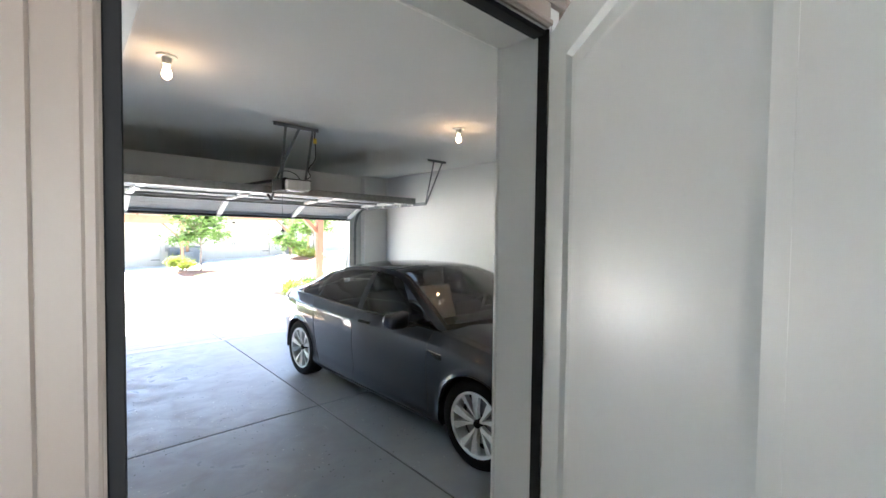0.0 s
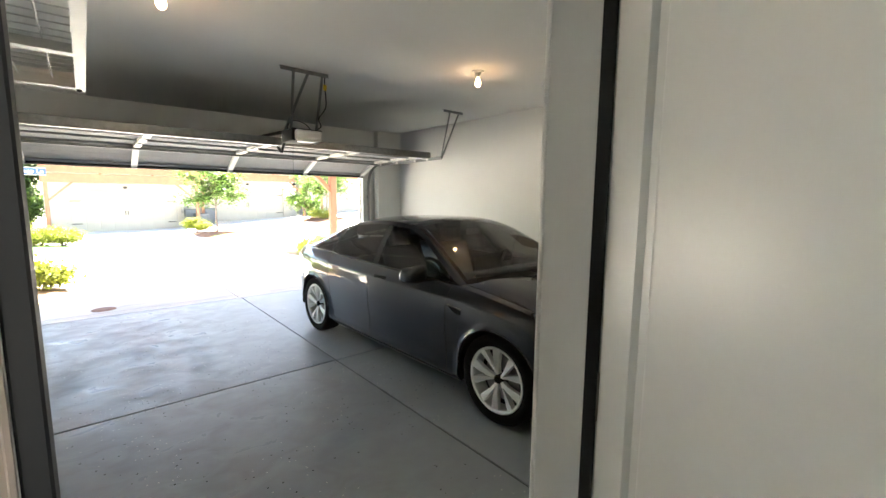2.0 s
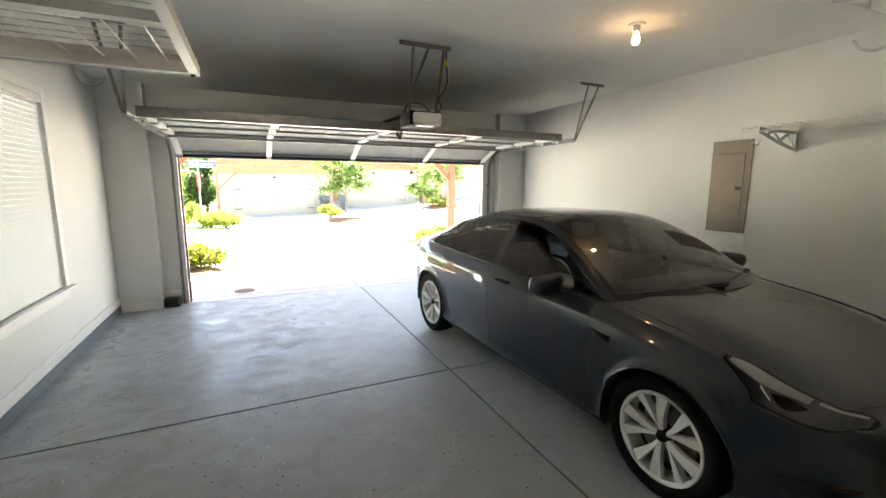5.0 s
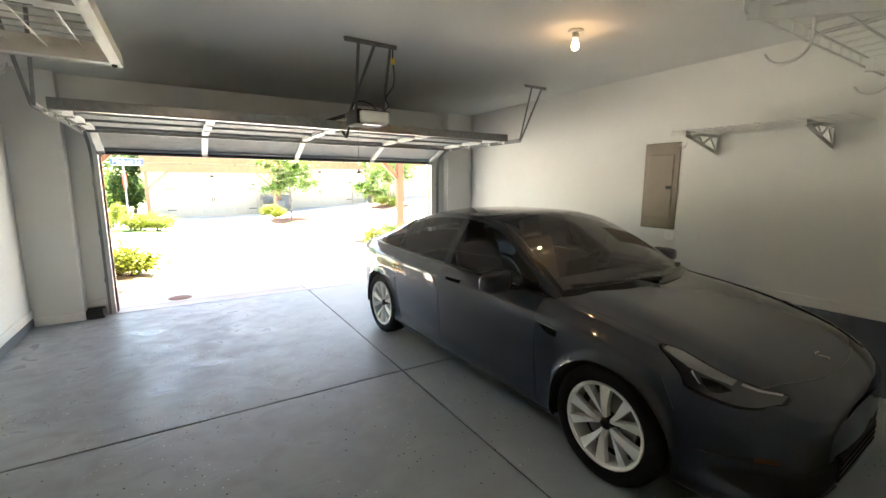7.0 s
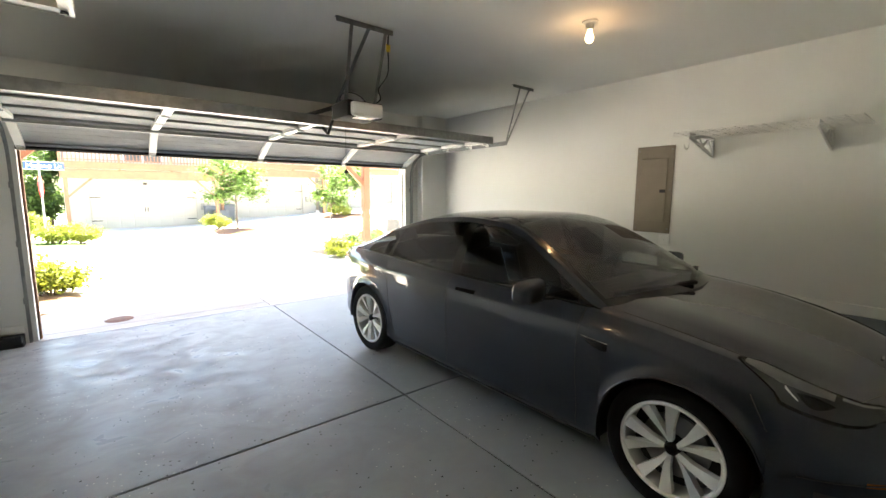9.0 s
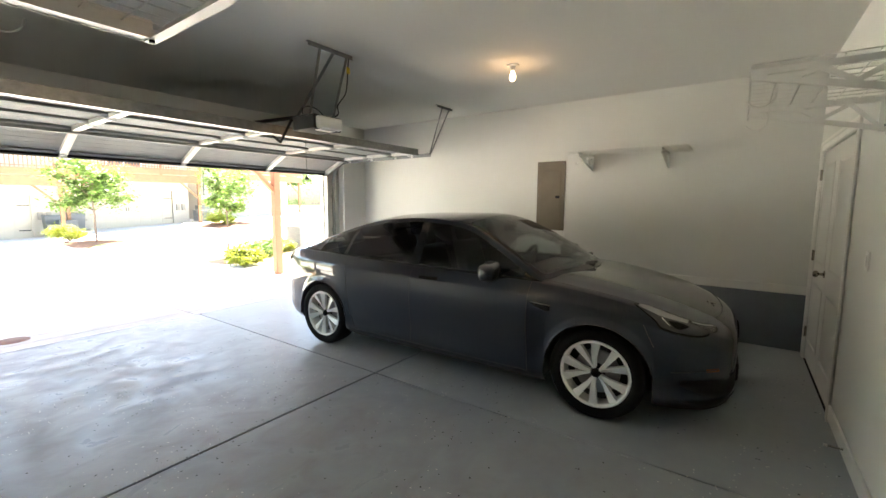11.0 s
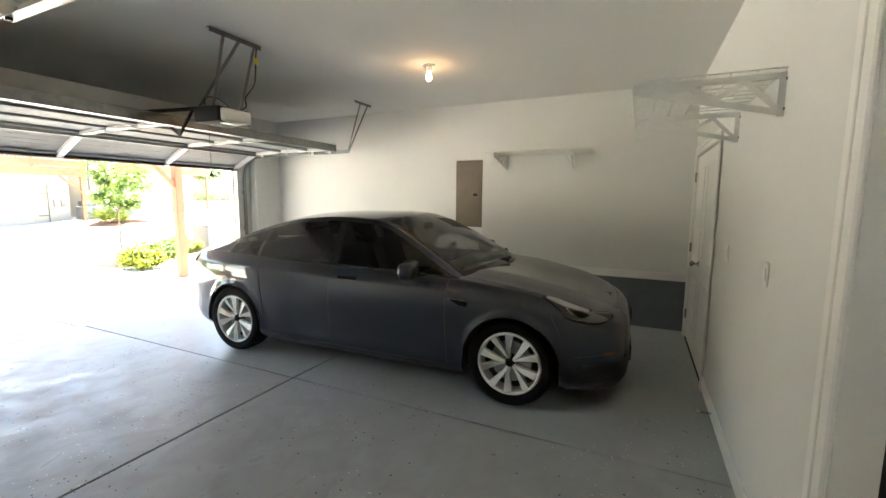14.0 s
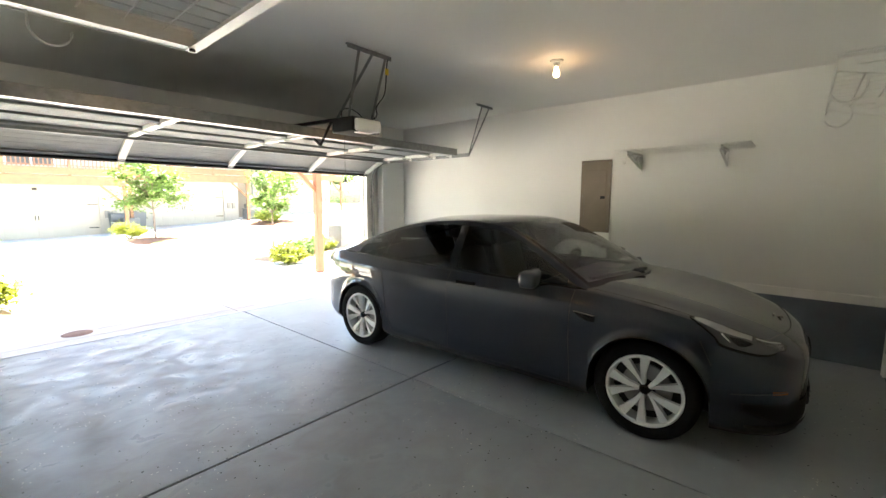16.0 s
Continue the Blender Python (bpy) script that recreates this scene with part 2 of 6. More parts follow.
def wood(name, c1, c2, scale=6.0):
    mt = material(name, c1, 0.7, vary=0.12, scale=scale, grain=90, bump=0.04, colour2=c2)
    return mt


WALL = material("wall_paint", (0.72, 0.72, 0.695), 0.75, vary=0.02, scale=1.3, grain=160, bump=0.02)
CEIL = material("ceiling_paint", (0.71, 0.71, 0.69), 0.85, vary=0.02, scale=1.0, grain=140, bump=0.03)
TRIM = material("trim_paint", (0.80, 0.79, 0.76), 0.35, vary=0.02, scale=4, grain=70, bump=0.006)
DOORP = material("door_paint", (0.78, 0.775, 0.75), 0.38, vary=0.02, scale=3, grain=50, bump=0.008)
BEIGE = material("hall_trim_paint", (0.38, 0.31, 0.26), 0.4, vary=0.02, scale=4, grain=70, bump=0.006)
FLOOR = floor_paint("floor_paint")
STEM = material("stem_wall_paint", (0.12, 0.14, 0.16), 0.55, vary=0.08, scale=4, grain=40, bump=0.04)
JOINT = plain("joint_dark", (0.02, 0.02, 0.022), 0.9)
RUBBER = plain("black_rubber", (0.012, 0.012, 0.013), 0.7)
STEELG = material("galvanised_steel", (0.27, 0.28, 0.285), 0.38, metal=0.9, vary=0.12, scale=20, grain=120, bump=0.01)
STEELW = material("white_steel", (0.72, 0.72, 0.70), 0.4, vary=0.03, scale=8, grain=60, bump=0.004)
RACKW = material("rack_steel", (0.52, 0.52, 0.505), 0.42, vary=0.05, scale=9, grain=70, bump=0.006)
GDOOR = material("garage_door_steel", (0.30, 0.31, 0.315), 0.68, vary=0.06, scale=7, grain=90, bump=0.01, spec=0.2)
DARKM = plain("dark_metal", (0.03, 0.03, 0.032), 0.45, metal=0.6)
CONC = material("driveway_concrete", (0.56, 0.545, 0.515), 0.85, vary=0.07, scale=0.6, grain=40, bump=0.04)
GRASS = material("grass", (0.060, 0.135, 0.018), 0.8, vary=0.2, scale=3, grain=60, bump=0.05, island=0.25)
MULCH = material("mulch", (0.24, 0.11, 0.055), 0.95, vary=0.2, scale=8, grain=50, bump=0.2, island=0.3)
PINE = material("pine_straw", (0.30, 0.19, 0.10), 0.95, vary=0.2, scale=8, grain=70, bump=0.2)
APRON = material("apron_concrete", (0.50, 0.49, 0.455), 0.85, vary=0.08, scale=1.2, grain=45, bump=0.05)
CEDAR = wood("cedar_post", (0.19, 0.078, 0.038), (0.17, 0.065, 0.03), 5)
TIMBER = wood("deck_timber", (0.225, 0.105, 0.052), (0.165, 0.075, 0.036), 5)
STUCCO = material("white_siding", (0.39, 0.365, 0.315), 0.8, vary=0.03, scale=1, grain=60, bump=0.02)
FDOOR = material("cream_garage_door", (0.41, 0.375, 0.31), 0.5, vary=0.02, scale=2, grain=60, bump=0.005)
BARK = material("bark", (0.17, 0.12, 0.09), 0.9, vary=0.2, scale=12, grain=50, bump=0.2)
LEAF = material("tree_leaves", (0.105, 0.185, 0.034), 0.5, vary=0.15, scale=2, grain=20, bump=0, island=0.45)
LEAFB = material("bush_leaves", (0.20, 0.24, 0.022), 0.55, vary=0.12, scale=3, grain=20, bump=0, island=0.4)
LEAFD = material("dark_leaves", (0.085, 0.155, 0.032), 0.55, vary=0.15, scale=2, grain=20, bump=0, island=0.45)
for leafy in (LEAF, LEAFB, LEAFD):
    # light passes through the leaves
    ln_ = leafy.node_tree
    pb = ln_.nodes["Principled BSDF"]
    lt_ = ln_.nodes.new("ShaderNodeBsdfTranslucent")
    ln_.links.new(pb.inputs["Base Color"].links[0].from_socket, lt_.inputs[0])
    lm_ = ln_.nodes.new("ShaderNodeMixShader")
    lm_.inputs[0].default_value = 0.4
    ln_.links.new(pb.outputs[0], lm_.inputs[1])
    ln_.links.new(lt_.outputs[0], lm_.inputs[2])
    ln_.links.new(lm_.outputs[0], ln_.nodes["Material Output"].inputs[0])
GREYP = material("grey_plastic", (0.10, 0.11, 0.12), 0.55, vary=0.05, scale=6, grain=60, bump=0.01)
ACGREY = material("ac_beige", (0.24, 0.225, 0.20), 0.5, vary=0.05, scale=6, grain=60, bump=0.01)
PANEL = material("panel_taupe", (0.20, 0.165, 0.125), 0.42, metal=0.3, vary=0.06, scale=5, grain=50, bump=0.006)
WHITEP = material("white_plastic", (0.78, 0.78, 0.76), 0.4, vary=0.02, scale=9, grain=80, bump=0.003)
BLIND = material("blind_slat", (0.74, 0.74, 0.72), 0.5, vary=0.02, scale=9, grain=80, bump=0)
bn = BLIND.node_tree
thin = bn.nodes.new("ShaderNodeBsdfTranslucent")
thin.inputs[0].default_value = (0.86, 0.85, 0.82, 1)
both = bn.nodes.new("ShaderNodeMixShader")
both.inputs[0].default_value = 0.16
bn.links.new(bn.nodes["Principled BSDF"].outputs[0], both.inputs[1])
bn.links.new(thin.outputs[0], both.inputs[2])
bn.links.new(both.outputs[0], bn.nodes["Material Output"].inputs[0])
CHROME = plain("satin_nickel", (0.45, 0.42, 0.38), 0.25, metal=1.0)
GLASSW = thin_glass("window_glass", (0.93, 0.95, 0.94))
BULB = plain("bulb_glow", (1, 0.9, 0.75), 0.4, emit=(1.0, 0.78, 0.48), power=0.7)
STONE = material("stone_wall", (0.36, 0.28, 0.21), 0.9, vary=0.2, scale=3, grain=20, bump=0.15, island=0.3)
BLUE = plain("sign_blue", (0.010, 0.05, 0.19), 0.45)
SIGNW = plain("sign_white", (0.7, 0.7, 0.7), 0.5)
RED = plain("sign_red", (0.5, 0.03, 0.03), 0.5)
YELLOW = plain("yellow_tag", (0.7, 0.5, 0.05), 0.5)
IRON = material("rusty_iron", (0.20, 0.10, 0.065), 0.8, vary=0.2, scale=20, grain=60, bump=0.05)
PAPER = plain("white_paint", (0.8, 0.8, 0.78), 0.6)
HFLOOR = wood("house_floor_boards", (0.40, 0.27, 0.16), (0.30, 0.19, 0.11), 3)

# ---- the garage ----
XL, XR, YB, YF, ZC = -3.18, 3.05, -3.235, 3.40, 2.90      # inner faces and ceiling
YH = YB - 0.137                                          # house side of the back wall
DX0, DX1, DZ = -1.869, -1.073, 2.22                       # entry doorway
CX0, CX1, CZ = 1.36, 2.83, 2.06                          # closet double door
GX0, GX1, GZ = -2.42, 2.27, 2.055                         # garage door opening
WY0, WY1, WZ0, WZ1 = 0.55, 1.70, 0.70, 2.42              # side window

floor = solid("floor", boxes((XL - 0.15, XR + 0.15, YB - 0.1, YF, -0.20, -0.012)), JOINT, "grey painted concrete garage floor with saw-cut joints", "floor", kind="structure")
for sx0, sx1, sy0, sy1 in ((XL, -0.006, YB, -0.009), (XL, -0.006, 0.009, YF - 0.02), (0.006, XR, YB, -0.009), (0.006, XR, 0.009, YF - 0.02)):
    part("slab", boxes((sx0, sx1, sy0, sy1, -0.012, 0.0), bevel=0.003), FLOOR, floor)

solid("ceiling", boxes((XL - 0.15, XR + 0.15, YH, YF + 0.16, ZC, ZC + 0.2)), CEIL, "smooth off-white painted ceiling", "ceiling", kind="structure")
solid("wall_right", boxes((XR, XR + 0.15, YH, YF + 0.16, 0.0, ZC)), WALL, "pale greige painted drywall", "wall", kind="structure")
solid("wall_left", boxes((XL - 0.15, XL, YH, WY0, 0.0, ZC), (XL - 0.15, XL, WY1, YF + 0.16, 0.0, ZC), (XL - 0.15, XL, WY0, WY1, 0.0, WZ0), (XL - 0.15, XL, WY0, WY1, WZ1, ZC)), WALL, "pale greige painted drywall with a window opening", "wall", kind="structure")
solid("wall_back", boxes((XL, DX0 - 0.02, YH, YB, 0, ZC), (DX1 + 0.02, CX0, YH, YB, 0, ZC), (CX1, XR, YH, YB, 0, ZC), (DX0 - 0.02, DX1 + 0.02, YH, YB, DZ + 0.02, ZC), (CX0, CX1, YH, YB, CZ, ZC)), WALL, "pale greige painted drywall with two doorways", "wall", kind="structure")
solid("wall_front", boxes((XL, GX0, YF, YF + 0.16, 0, ZC), (GX1, XR, YF, YF + 0.16, 0, ZC), (GX0, GX1, YF, YF + 0.16, GZ, ZC)), WALL, "pale greige painted drywall round the garage opening", "wall", kind="structure")
solid("pilaster_left", boxes((XL, -2.70, 3.25, YF, 0, ZC), bevel=0.006), WALL, "painted drywall pilaster beside the garage opening", "pilaster", kind="structure")
solid("pilaster_right", boxes((2.52, XR, 3.25, YF, 0, ZC), bevel=0.006), WALL, "painted drywall pilaster beside the garage opening", "pilaster", kind="structure")
solid("stem_wall_right", boxes((XR - 0.02, XR, YB, 3.25, 0, 0.605), bevel=0.004), STEM, "dark grey painted concrete stem wall", "stem wall", kind="structure")
solid("stem_wall_left", boxes((XL, XL + 0.02, YB, 3.25, 0, 0.10), bevel=0.004), STEM, "dark grey painted concrete stem wall", "stem wall", kind="structure")


def skirting(name, rows):
    bm = bmesh.new()
    for r in rows:
        box(bm, *r, bevel=0.004)
    solid(name, bm, TRIM, "white painted wooden baseboard", "baseboard", kind="structure")


skirting("baseboard_right", [(XR - 0.016, XR, YB, 3.25, 0.607, 0.70)])
skirting("baseboard_left", [(XL, XL + 0.016, YB, 3.25, 0.102, 0.205)])
skirting("baseboard_back", [(-0.955, 1.27, YB, YB + 0.015, 0.03, 0.135), (XL + 0.02, -1.99, YB, YB + 0.015, 0.03, 0.135)])
skirting("baseboard_pilaster", [(XL + 0.02, -2.70, 3.235, 3.25, 0.0, 0.10), (2.52, XR - 0.02, 3.235, 3.25, 0.0, 0.10)])
skirting("trim_front", [(-2.70, GX0 - 0.09, YF - 0.015, YF, 0.12, 0.2)])


def casing(name, x0, x1, z1, y, side, w=0.076, z0=0.0, paint=None, lap=0.0, label="white painted moulded door casing"):
    """Door casing: stepped flat boards round an opening, on the face y, pointing to side."""
    bm = bmesh.new()
    for o0, o1, d in ((0.0, w, 0.012), (w * 0.62, w, 0.019), (0.004, 0.018, 0.016)):
        for r in ((x0 - o1, x0 - o0, z0, z1 + o1), (x1 + max(o0, lap), x1 + max(o1, lap + 0.02), z0, z1 + o1), (x0 - o0, x1 + o0, z1 + o0, z1 + o1)):
            ya, yb = sorted((y, y + side * d))
            box(bm, r[0], r[1], ya, yb, r[2], r[3], bevel=0.003)
    solid(name, bm, paint or TRIM, label, "trim", kind="structure")


HZ = 0.10  # house floor
casing("trim_entry_garage", DX0, DX1, DZ, YB, 1, w=0.115)
casing("trim_entry_house", DX0, DX1, DZ, YH, -1, w=0.085, z0=HZ, paint=BEIGE, lap=0.046, label="beige painted moulded door casing")
casing("trim_closet", CX0, CX1, CZ, YB, 1, w=0.085)
solid("jamb_entry", boxes((DX0 - 0.02, DX0, YH, YB, HZ, DZ), (DX1, DX1 + 0.02, YH, YB, HZ, DZ), (DX0 - 0.02, DX1 + 0.02, YH, YB, DZ, DZ + 0.02), bevel=0.003), TRIM, "white painted wooden door jamb", "trim", kind="structure")
bm = boxes((DX0, DX0 + 0.018, YH + 0.002, YH + 0.036, HZ, DZ), (DX1 - 0.004, DX1 + 0.004, YH - 0.006, YH + 0.022, HZ, DZ), (DX0, DX1, YH + 0.002, YH + 0.036, DZ - 0.012, DZ), bevel=0.002)
solid("trim_weatherstrip", bm, RUBBER, "black rubber weatherstrip in the entry jamb", "weatherstrip", kind="structure")
solid("trim_threshold", boxes((DX0, DX1, YH - 0.02, YB + 0.01, 0.0, HZ + 0.012), bevel=0.006), STEELG, "metal door threshold", "threshold", kind="structure")


def panelled_leaf(name, w, h, columns, rows, parent, x0, y0, z0, t=0.036, swing=0.0, profile=((0.0, 0.0005), (0.004, 0.007), (0.009, 0.0075), (0.013, 0.003), (0.019, 0.0055), (0.026, 0.001))):
    """A moulded panel door leaf; columns and rows of raised panels, on both faces."""
    bm = bmesh.new()
    deep = -min(d for _, d in profile)
    if deep > 0:
        # panels sunk in a frame of stiles and rails
        box(bm, 0.004, w - 0.004, deep + 0.001, t - deep - 0.001, 0.004, h - 0.004)
        xs_ = [0.0] + [x for c in columns for x in c] + [w]
        zs_ = [0.0] + [z for r in rows for z in r] + [h]
        for xa, xb in zip(xs_[::2], xs_[1::2]):
            box(bm, xa, xb, 0, t, 0, h)
        for xa, xb in columns:
            for za, zb in zip(zs_[::2], zs_[1::2]):
                box(bm, xa, xb, 0, t, za, zb)
    else:
        box(bm, 0, w, 0, t, 0, h, bevel=0.003)
    for cx0, cx1 in columns:
        for rz0, rz1 in rows:
            for yy, s in ((0.0, -1), (t, 1)):
                ring = []
                for inset, d in profile:
                    ring.append([bm.verts.new((x, yy + s * d, z)) for x, z in ((cx0 + inset, rz0 + inset), (cx1 - inset, rz0 + inset), (cx1 - inset, rz1 - inset), (cx0 + inset, rz1 - inset))])
                for a, b in zip(ring, ring[1:]):
                    for j in range(4):
                        bm.faces.new((a[j], a[(j + 1) % 4], b[(j + 1) % 4], b[j]))
                bm.faces.new(ring[-1])
    m = Matrix.Translation((x0, y0, z0)) @ Matrix.Rotation(radians(swing), 4, "Z")
    for v in bm.verts:
        v.co = m @ v.co
    return bm, m


# entry door, standing half open into the house
entry = thing("door_1", (DX1, YH - 0.011, HZ + 0.01), label="white painted panel door standing half open into the house", category="door", kind="structure")
bm, dm = panelled_leaf("leaf", 0.80, 2.09, ((0.115, 0.648),), ((0.20, 0.80), (0.92, 2.0)), entry, DX1 - 0.002, YH - 0.011, HZ + 0.012, swing=-130.0, profile=((0.0, 0.0), (0.004, -0.003), (0.010, -0.009), (0.036, -0.009), (0.040, -0.006), (0.054, -0.0015)))
part("leaf", bm, DOORP, entry, smooth=20)
for hz in (0.35, 1.15, 1.95):
    b2 = bmesh.new()
    rod(b2, (DX1 + 0.004, YH - 0.008, HZ + hz - 0.05), (DX1 + 0.004, YH - 0.008, HZ + hz + 0.05), 0.006, n=10)
    part("hinge", b2, CHROME, entry, "satin nickel hinge", smooth=30)
bk = bmesh.new()
rod(bk, (0.73, 0.0, 0.93), (0.73, -0.055, 0.93), 0.012, n=12)
lathe(bk, ((0.0, 0.085), (0.02, 0.083), (0.028, 0.068), (0.024, 0.05), (0.012, 0.045)), 16, Matrix.Translation((0.73, 0.0, 0.93)) @ Matrix.Rotation(radians(90), 4, "X"))
bk.transform(dm)
part("knob", bk, CHROME, entry, "satin nickel knob", smooth=40)

# closet double door
closet = thing("door_2", ((CX0 + CX1) / 2, YB, 0), label="white two-panel double closet doors, shut", category="door", kind="structure")
cw = (CX1 - CX0) / 2 - 0.004
for x0 in (CX0 + 0.002, CX0 + 0.006 + cw):
    bm, _ = panelled_leaf("leaf", cw, CZ - 0.025, ((0.10, cw - 0.10),), ((0.20, 0.78), (0.98, 1.90)), closet, x0, YB - 0.045, 0.015)
    part("leaf", bm, DOORP, closet, smooth=20)
for hz in (0.28, 1.05, 1.83):
    b2 = boxes((CX1 - 0.016, CX1 + 0.012, YB - 0.004, YB + 0.006, hz - 0.05, hz + 0.05))
    rod(b2, (CX1 - 0.002, YB + 0.008, hz - 0.052), (CX1 - 0.002, YB + 0.008, hz + 0.052), 0.007, n=10)
    part("hinge", b2, CHROME, closet, "satin nickel hinge", smooth=30)
bk = bmesh.new()
kx = CX0 + cw + 0.075
for prof in (((0.0, 0.002), (0.032, 0.002), (0.032, 0.008), (0.012, 0.012), (0.011, 0.04), (0.022, 0.046), (0.029, 0.058), (0.026, 0.072), (0.012, 0.08), (0.0, 0.081)),):
    lathe(bk, prof, 20, Matrix.Translation((kx, YB - 0.009, 0.95)) @ Matrix.Rotation(radians(-90), 4, "X"))
part("knob", bk, CHROME, closet, "satin nickel knob", smooth=40)
solid("wall_closet", boxes((CX0 - 0.1, CX1 + 0.1, YH - 0.06, YH - 0.02, 0, CZ + 0.1)), WALL, "plain painted closet back", "wall", kind="structure")

# the house side: a short hall, its unseen window opening added to light it
HX0, HX1, HY, HC = -3.6, 0.6, -6.2, 2.75
solid("floor_hall", boxes((HX0, HX1, HY, YH - 0.02, 0.0, HZ)), HFLOOR, "brown wooden hall floor", "floor", kind="structure")
solid("ceiling_hall", boxes((HX0 - 0.1, HX1 + 0.1, HY - 0.1, YH, HC, HC + 0.15)), CEIL, "white hall ceiling", "ceiling", kind="structure")
HWX0, HWX1, HWZ0, HWZ1 = -3.0, -1.5, 0.95, 2.25
solid("wall_hall", boxes((HX0 - 0.1, HX0, HY, YH, 0, HC), (HX1, HX1 + 0.1, HY, YH, 0, HC), (HX0 - 0.1, HWX0, HY - 0.1, HY, 0, HC), (HWX1, HX1 + 0.1, HY - 0.1, HY, 0, HC), (HWX0, HWX1, HY - 0.1, HY, 0, HWZ0), (HWX0, HWX1, HY - 0.1, HY, HWZ1, HC)), WALL, "pale painted hall walls with an unseen opening added for light", "wall", kind="structure")
solid("wall_hall_front", boxes((HX0, XL - 0.15, YH, YH + 0.1, 0, HC)), WALL, "pale painted hall wall", "wall", kind="structure")

# side window with a blind
win = thing("window_1", (XL - 0.07, (WY0 + WY1) / 2, WZ0), label="white side window with lowered white slatted blind", category="window", kind="structure")
bm = boxes((XL - 0.11, XL - 0.05, WY0, WY0 + 0.05, WZ0, WZ1), (XL - 0.11, XL - 0.05, WY1 - 0.05, WY1, WZ0, WZ1), (XL - 0.11, XL - 0.05, WY0 + 0.05, WY1 - 0.05, WZ0, WZ0 + 0.05), (XL - 0.11, XL - 0.05, WY0 + 0.05, WY1 - 0.05, WZ1 - 0.05, WZ1), (XL - 0.10, XL - 0.06, WY0 + 0.05, WY1 - 0.05, (WZ0 + WZ1) / 2 - 0.02, (WZ0 + WZ1) / 2 + 0.02), bevel=0.003)
part("window_frame", bm, TRIM, win)
pane = part("pane", boxes((XL - 0.084, XL - 0.080, WY0 + 0.04, WY1 - 0.04, WZ0 + 0.04, WZ1 - 0.04)), GLASSW, win)
pane.visible_shadow = False
bm = boxes((XL, XL + 0.012, WY0 - 0.075, WY0, WZ0 - 0.02, WZ1 + 0.075), (XL, XL + 0.012, WY1, WY1 + 0.075, WZ0 - 0.02, WZ1 + 0.075), (XL, XL + 0.012, WY0, WY1, WZ1, WZ1 + 0.075), (XL, XL + 0.012, WY0 - 0.06, WY1 + 0.06, WZ0 - 0.11, WZ0 - 0.022), bevel=0.003)
part("window_casing", bm, TRIM, win)
part("window_sill", boxes((XL - 0.05, XL + 0.055, WY0 - 0.11, WY1 + 0.11, WZ0 - 0.022, WZ0), bevel=0.005), TRIM, win)
part("headrail", boxes((XL - 0.045, XL + 0.012, WY0 + 0.01, WY1 - 0.01, WZ1 - 0.07, WZ1 - 0.005), bevel=0.004), WHITEP, win)
slat = None
for i in range(38):
    z = WZ0 + 0.03 + i * (WZ1 - WZ0 - 0.11) / 37
    if slat is None:
        bm = bmesh.new()
        box(bm, -0.024, 0.024, WY0 + 0.015, WY1 - 0.015, -0.0012, 0.0012)
        bm.transform(Matrix.Rotation(radians(70), 4, "Y"))
        bm.transform(Matrix.Translation((XL - 0.02, 0, z)) )
        slat = part("slat", bm, BLIND, win)
        zs = z
    else:
        o = new("slat", slat.data)
        o.parent = win
        o.location = (0, 0, z - zs)

# ---- unseen upper storey block, added to shade the garage; own deck outside ----
solid("upper_sun_block", boxes((XL - 0.3, XR + 0.3, -9.0, YF + 0.16, 3.12, 6.4)), STUCCO, "unseen white block above the garage, added to keep the sun off", "house", kind="structure")
bm = boxes((GX0 - 0.1, GX0, YF + 0.16, YF + 0.2, -0.03, GZ + 0.1), (GX1, GX1 + 0.1, YF + 0.16, YF + 0.2, -0.03, GZ + 0.1), (GX0, GX1, YF + 0.16, YF + 0.2, GZ, GZ + 0.1))
solid("trim_garage_outside", bm, STUCCO, "white outside trim of the garage opening", "trim", kind="structure")
solid("trim_stop_left", boxes((GX0, GX0 + 0.02, YF + 0.09, YF + 0.15, 0, GZ)), TIMBER, "brown wooden stop board of the garage opening", "trim", kind="structure")
solid("trim_stop_right", boxes((GX1 - 0.02, GX1, YF + 0.09, YF + 0.15, 0, GZ)), TRIM, "pale painted stop board of the garage opening", "trim", kind="structure")
own = thing("deck", (0, 5.0, 2.7), label="stained wooden deck over the driveway on cedar posts", category="deck")
part("platform", boxes((-3.6, 3.4, YF + 0.17, 5.9, 2.85, 2.95)), TIMBER, own)
part("beam", boxes((-3.6, 3.4, 5.68, 5.86, 2.58, 2.85), bevel=0.008), CEDAR, own)
for px, sgn in ((2.78, -1), (-3.0, 1)):
    part("post", boxes((px - 0.075, px + 0.075, 5.70, 5.85, -0.07, 2.58), bevel=0.008), CEDAR, own)
    bm = bmesh.new()
    beam(bm, (px + sgn * 0.05, 5.775, 1.78), (px + sgn * 0.85, 5.775, 2.58), 0.09, 0.09, bevel=0.005)
    part("brace", bm, CEDAR, own)

